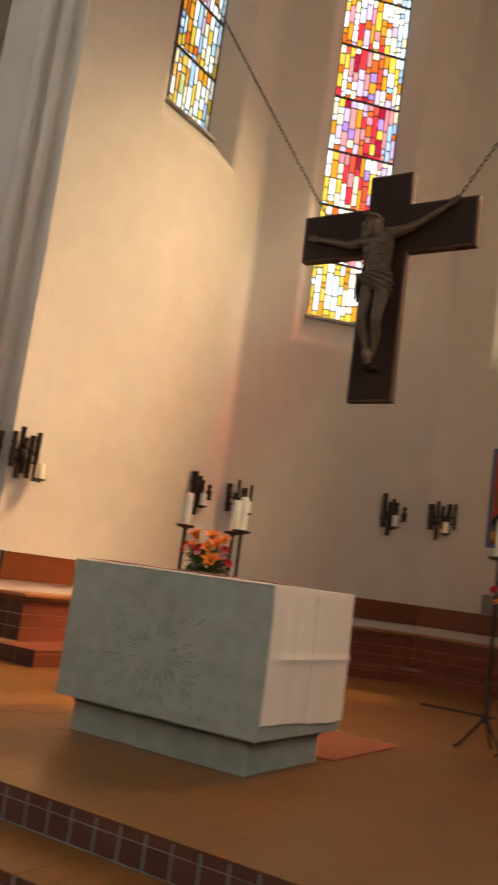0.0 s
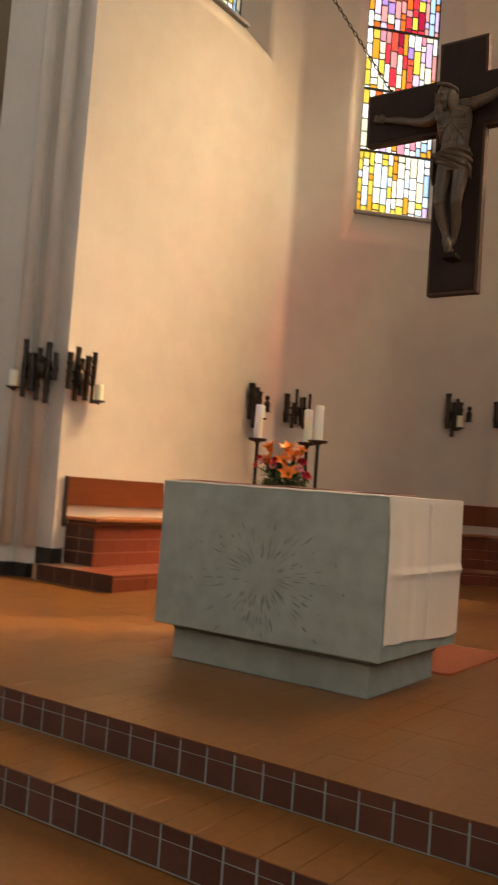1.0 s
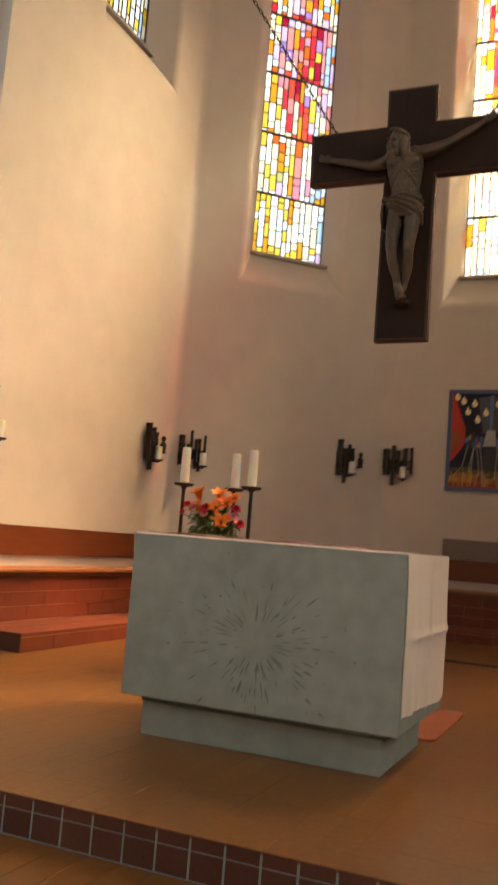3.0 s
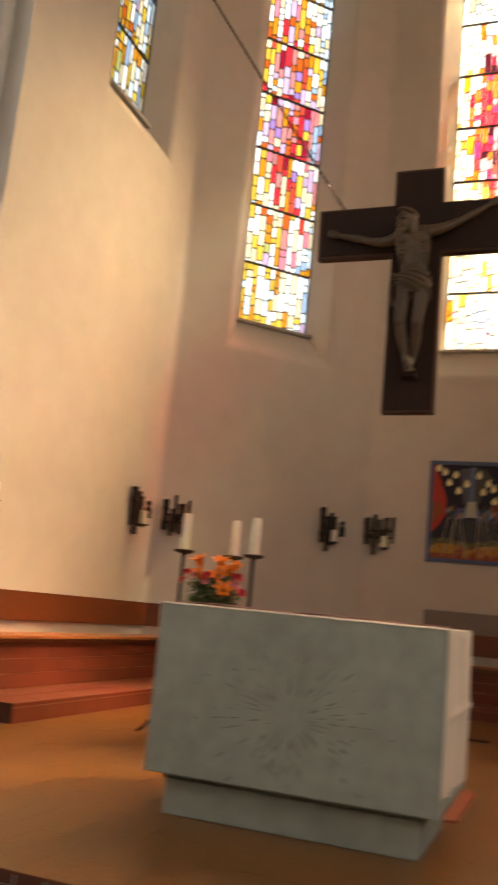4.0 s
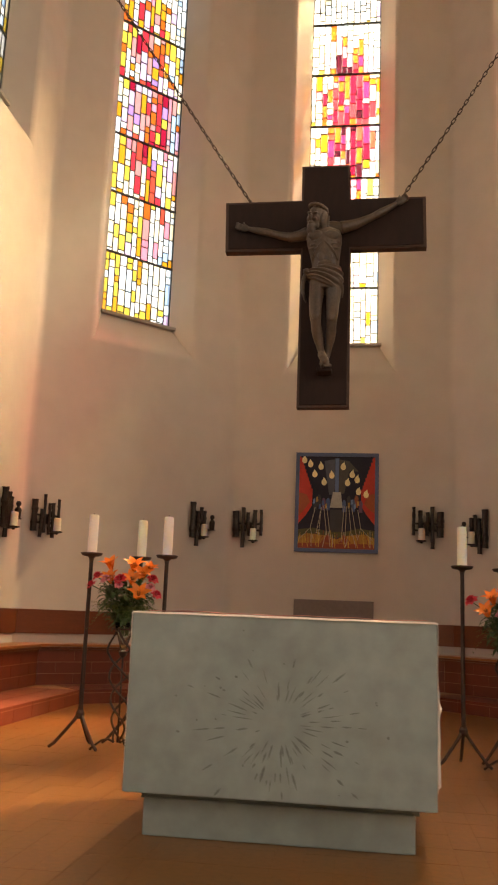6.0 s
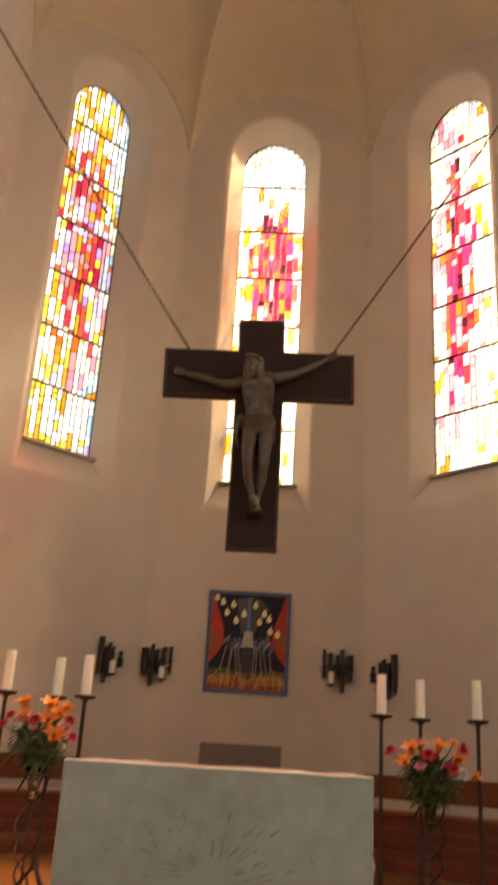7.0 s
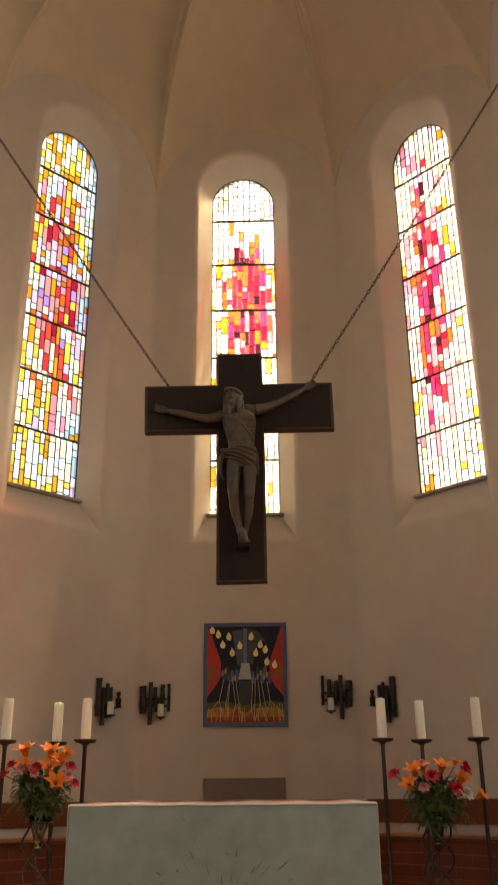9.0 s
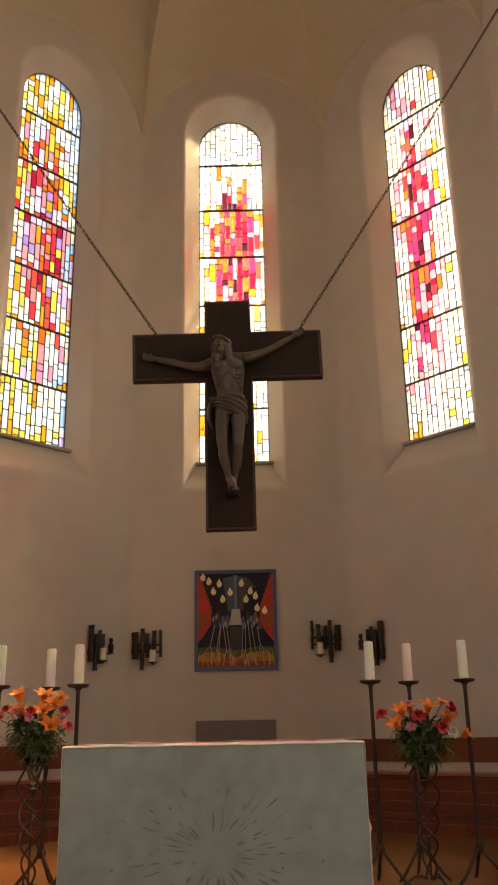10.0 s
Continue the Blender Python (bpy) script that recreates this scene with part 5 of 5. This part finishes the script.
def bouquet(x, y, z, seed, lilies, roses):
    """Lilies, carnations and ferns in a vase: each flower a part, the leaves one mass."""
    rng = random.Random(seed)
    t = thing("flower_bouquet", pose(x, y, z), "bouquet of orange lilies, red carnations and green ferns", "flowers", "altar bouquets")
    hub = Vector((0, 0, 0.12))
    stems = bmesh.new()

    def stem(p):
        mid = hub.lerp(p, 0.5) + Vector((0, 0, 0.03))
        tube(stems, [Vector((0.25 * p.x, 0.25 * p.y, -0.12)) * 0.5, hub.lerp(p, 0.2), mid, p], 0.0035, sides=5)

    def facing(p):
        d = (p - Vector((0, 0.04, -0.02)) + Vector((0, -0.10, 0.02))).normalized()
        return Matrix.Translation(p) @ d.to_track_quat("Z", "Y").to_matrix().to_4x4() @ pose(0, 0, 0, 0, 0, rng.uniform(0, 60))

    for px, py, pz, s in lilies:
        p = Vector((px, py, pz - 0.05))
        bm = bmesh.new()
        m = facing(p)
        s *= 1.25
        lily(bm, m, s)
        fl = part("lily", bm, LILY, t, "open orange lily", smooth=True)
        bm = bmesh.new()
        for i in range(5):
            a = radians(72 * i)
            tube(bm, [m @ Vector((0, 0, 0.01)), m @ Vector((0.012 * math.cos(a), 0.012 * math.sin(a), s * 0.55))], 0.0022, sides=4)
        part("stamen", bm, STAMEN, fl)
        stem(p)
    for px, py, pz, s, kind in roses:
        p = Vector((px, py, pz))
        bm = bmesh.new()
        blossom(bm, facing(p), 1.45 * s, rng)
        part("carnation", bm, {"r": ROSE, "p": BLUSH, "w": IVORY}[kind], t, {"r": "dark red carnation", "p": "pale pink carnation", "w": "white carnation"}[kind], smooth=True)
        stem(p)
    tagged(part("greenery", stems, LEAF, t, "green stems", smooth=True), kind="stuff")
    leaves, fern = bmesh.new(), bmesh.new()
    for i in range(500):
        a, h = rng.uniform(0, 2 * math.pi), rng.uniform(0.02, 0.32)
        r = rng.uniform(0.3, 1.0) * min(0.155, 0.075 + 0.45 * h)
        p = Vector((r * math.cos(a) * 1.15, 0.8 * r * math.sin(a), h))
        m = Matrix.Translation(p) @ pose(0, 0, 0, 0, rng.uniform(-60, 30), math.degrees(a) + rng.uniform(-50, 50))
        petal(leaves, m, rng.uniform(0.05, 0.11), rng.uniform(0.010, 0.022), 0.5, 0.3, 3)
    for i in range(44):
        a = rng.uniform(0, 2 * math.pi)
        ln = rng.uniform(0.13, 0.25)
        base = Vector((0.05 * math.cos(a), 0.05 * math.sin(a), 0.14))
        droop = rng.uniform(0.2, 1.15)
        for j in range(14):
            s = j / 13
            p = base + Vector((math.cos(a) * ln * s, 0.8 * math.sin(a) * ln * s, 0.10 * s - droop * ln * s * s))
            for w in (-1, 1):
                m = Matrix.Translation(p) @ pose(0, 0, 0, 0, rng.uniform(-20, 30), math.degrees(a) + w * rng.uniform(35, 80))
                petal(fern, m, 0.045 * (1.1 - 0.7 * s), 0.004, 0.3, 0.1, 2)
    tagged(part("leaves", leaves, LEAF, t, "dark green leaves"), kind="stuff")
    tagged(part("fern", fern, FERN, t, "feathery light green fern fronds"), kind="stuff")


flower_stand(-1.44, 2.42, 20)
bouquet(-1.44, 2.42, 0.88, 5,
        ((-0.115, -0.05, 0.47, 0.105), (-0.10, -0.08, 0.37, 0.10), (0.06, -0.06, 0.46, 0.11), (0.12, -0.07, 0.40, 0.11), (0.07, -0.12, 0.36, 0.105), (0.115, -0.12, 0.26, 0.115), (0.17, -0.04, 0.46, 0.08)),
        ((-0.21, -0.06, 0.36, 0.040, "r"), (-0.26, -0.04, 0.30, 0.036, "r"), (-0.02, -0.13, 0.34, 0.042, "r"), (-0.13, -0.12, 0.34, 0.036, "p"), (0.21, -0.08, 0.35, 0.038, "r"), (0.20, -0.10, 0.29, 0.034, "p"), (0.23, -0.03, 0.24, 0.036, "r"), (-0.02, -0.15, 0.30, 0.03, "p")))
flower_stand(1.39, 2.50, -15)
bouquet(1.39, 2.50, 0.80, 9,
        ((-0.13, -0.06, 0.40, 0.10), (-0.17, -0.08, 0.31, 0.10), (0.05, -0.07, 0.42, 0.10), (0.17, -0.05, 0.34, 0.10), (0.16, -0.02, 0.47, 0.06), (0.29, -0.04, 0.25, 0.08), (-0.06, 0.02, 0.42, 0.09)),
        ((-0.28, -0.05, 0.36, 0.042, "r"), (-0.03, -0.13, 0.34, 0.050, "r"), (0.13, -0.13, 0.26, 0.048, "r"), (0.23, -0.03, 0.38, 0.046, "r"), (0.20, -0.12, 0.23, 0.045, "w"), (-0.09, -0.13, 0.27, 0.036, "p"), (-0.08, -0.05, 0.43, 0.034, "p"), (0.24, 0.02, 0.42, 0.034, "r")))

# ---- bright hazy sky beyond the windows ----
HAZE = bpy.data.materials.new("hazy_sky")
HAZE.use_nodes = True
hn = HAZE.node_tree.nodes
hn.remove(hn["Principled BSDF"])
hl = HAZE.node_tree.links
he = hn.new("ShaderNodeEmission")
hg, hd, hr, hc = hn.new("ShaderNodeNewGeometry"), hn.new("ShaderNodeVectorMath"), hn.new("ShaderNodeMapRange"), hn.new("ShaderNodeValToRGB")
unit = hn.new("ShaderNodeVectorMath")
unit.operation, hd.operation = "NORMALIZE", "DOT_PRODUCT"
hd.inputs[1].default_value = -SUN_WAY
hr.inputs["From Min"].default_value, hr.inputs["From Max"].default_value = 0.30, 0.95
hr.inputs["To Min"].default_value, hr.inputs["To Max"].default_value = HAZE_FAR, HAZE_NEAR
hr.interpolation_type = "SMOOTHSTEP"
hc.color_ramp.elements[0].position, hc.color_ramp.elements[0].color = 0.15, (0.88, 0.95, 1.0, 1)
hc.color_ramp.elements[1].position, hc.color_ramp.elements[1].color = 0.75, (1.0, 0.96, 0.88, 1)
hl.new(hg.outputs["Position"], unit.inputs[0])
hl.new(unit.outputs[0], hd.inputs[0])
hl.new(hd.outputs["Value"], hr.inputs[0])
hl.new(hd.outputs["Value"], hc.inputs[0])
hl.new(hr.outputs[0], he.inputs["Strength"])
hl.new(hc.outputs[0], he.inputs["Color"])
hl.new(he.outputs[0], hn["Material Output"].inputs["Surface"])
bm = bmesh.new()
ring = []
for i in range(33):
    a = radians(-110 + 220 * i / 32)
    ring.append([bm.verts.new((70 * math.sin(a), 70 * math.cos(a), z)) for z in (-4, 84)])
for a, b in zip(ring, ring[1:]):
    bm.faces.new((a[0], a[1], b[1], b[0]))
tagged(link_mesh("backdrop", bm, HAZE), "bright hazy sky beyond the windows", "sky", kind="structure")


# ---- floor, tread and riser tiles, last of all ----
TW, TD = 0.13, 0.27


def tile_mesh(name, sx, sy, sz, material):
    bm = bmesh.new()
    box(bm, -sx / 2, sx / 2, -sy / 2, sy / 2, -sz, 0)
    if sx > 0.2 or sz < 0.02:
        es = [e for e in bm.edges if all(v.co.z > -0.001 for v in e.verts)]
        bmesh.ops.bevel(bm, geom=es, offset=0.0004, segments=1, affect="EDGES")
    me = bpy.data.meshes.new(name)
    bmesh.ops.recalc_face_normals(bm, faces=bm.faces)
    bm.to_mesh(me)
    bm.free()
    me.materials.append(material)
    return me


def lay(name, me, m, parent):
    ob = new(name, me)
    ob.parent = parent
    ob.matrix_world = m
    return ob


rng = random.Random(77)
floor_me = tile_mesh("tile", TW - 0.0011, TD - 0.0011, 0.012, TILE)
tread_me = tile_mesh("tread_tile", TW - 0.0028, STEP1 - STEP2 - 0.006, 0.012, TILE)
edge_me = tile_mesh("edge_tile", TW - 0.010, 0.046, 0.012, RISER)
riser_me = tile_mesh("riser_tile", TW - 0.010, RISE - 0.058, 0.012, RISER)
rest, steps_rest, treads_rest = bmesh.new(), bmesh.new(), bmesh.new()
for i in range(-46, 47):
    x = i * TW + 0.052
    for j in range(34):
        y = STEP1 + TD * (j + 0.5)
        wide = 4.7 if y < Y_ARCH - 0.2 else 3.66
        if abs(x) > wide or y > 7.7:
            continue
        dz = rng.uniform(-0.0004, 0.0004)
        if abs(x) < 2.35 and j < 4:
            lay("tile", floor_me, Matrix.Translation((x, y, dz)), floor)
        else:
            w, d = TW / 2 - 0.0007, TD / 2 - 0.0007
            vs = [rest.verts.new((x + a * w, y + b * d, dz + c)) for c in (0, -0.01) for a, b in ((-1, -1), (1, -1), (1, 1), (-1, 1))]
            rest.faces.new(vs[:4])
            for q in range(4):
                rest.faces.new((vs[q], vs[(q + 1) % 4], vs[4 + (q + 1) % 4], vs[4 + q]))
    if abs(x) >= 2.4 and abs(x) < 6.0:
        for y, z in ((STEP1, 0.0), (STEP2, -RISE)):
            for h0, h1 in ((-0.048, -0.002), (-RISE + 0.006, -0.052)):
                box(steps_rest, x - TW / 2 + 0.005, x + TW / 2 - 0.005, y - 0.001, y + 0.004, z + h0, z + h1)
        box(treads_rest, x - TW / 2 + 0.003, x + TW / 2 - 0.003, STEP2 + 0.004, STEP1 - 0.004, -RISE - 0.01, -RISE)
    if abs(x) < 2.4:
        lay("tread_tile", tread_me, Matrix.Translation((x, (STEP1 + STEP2) / 2, -RISE + rng.uniform(-0.001, 0.001))), step)
        for y, z, owner in ((STEP1, 0.0, floor), (STEP2, -RISE, step)):
            lean = pose(0, 0, 0, 90 + rng.uniform(-0.5, 0.5), 0, 0)
            lay("edge_tile", edge_me, Matrix.Translation((x, y - rng.uniform(0, 0.0015), z - 0.025)) @ lean, owner)
            lay("riser_tile", riser_me, Matrix.Translation((x, y - rng.uniform(0, 0.0015), z - 0.052 - (RISE - 0.058) / 2)) @ lean, owner)
tagged(part("floor_tiles", rest, TILE, floor, "rows of terracotta floor tiles"), kind="stuff")
tagged(part("riser_tiles", steps_rest, RISER, step, "rows of dark red riser tiles"), kind="stuff")
tagged(part("tread_tiles", treads_rest, TILE, step, "rows of terracotta tread tiles"), kind="stuff")
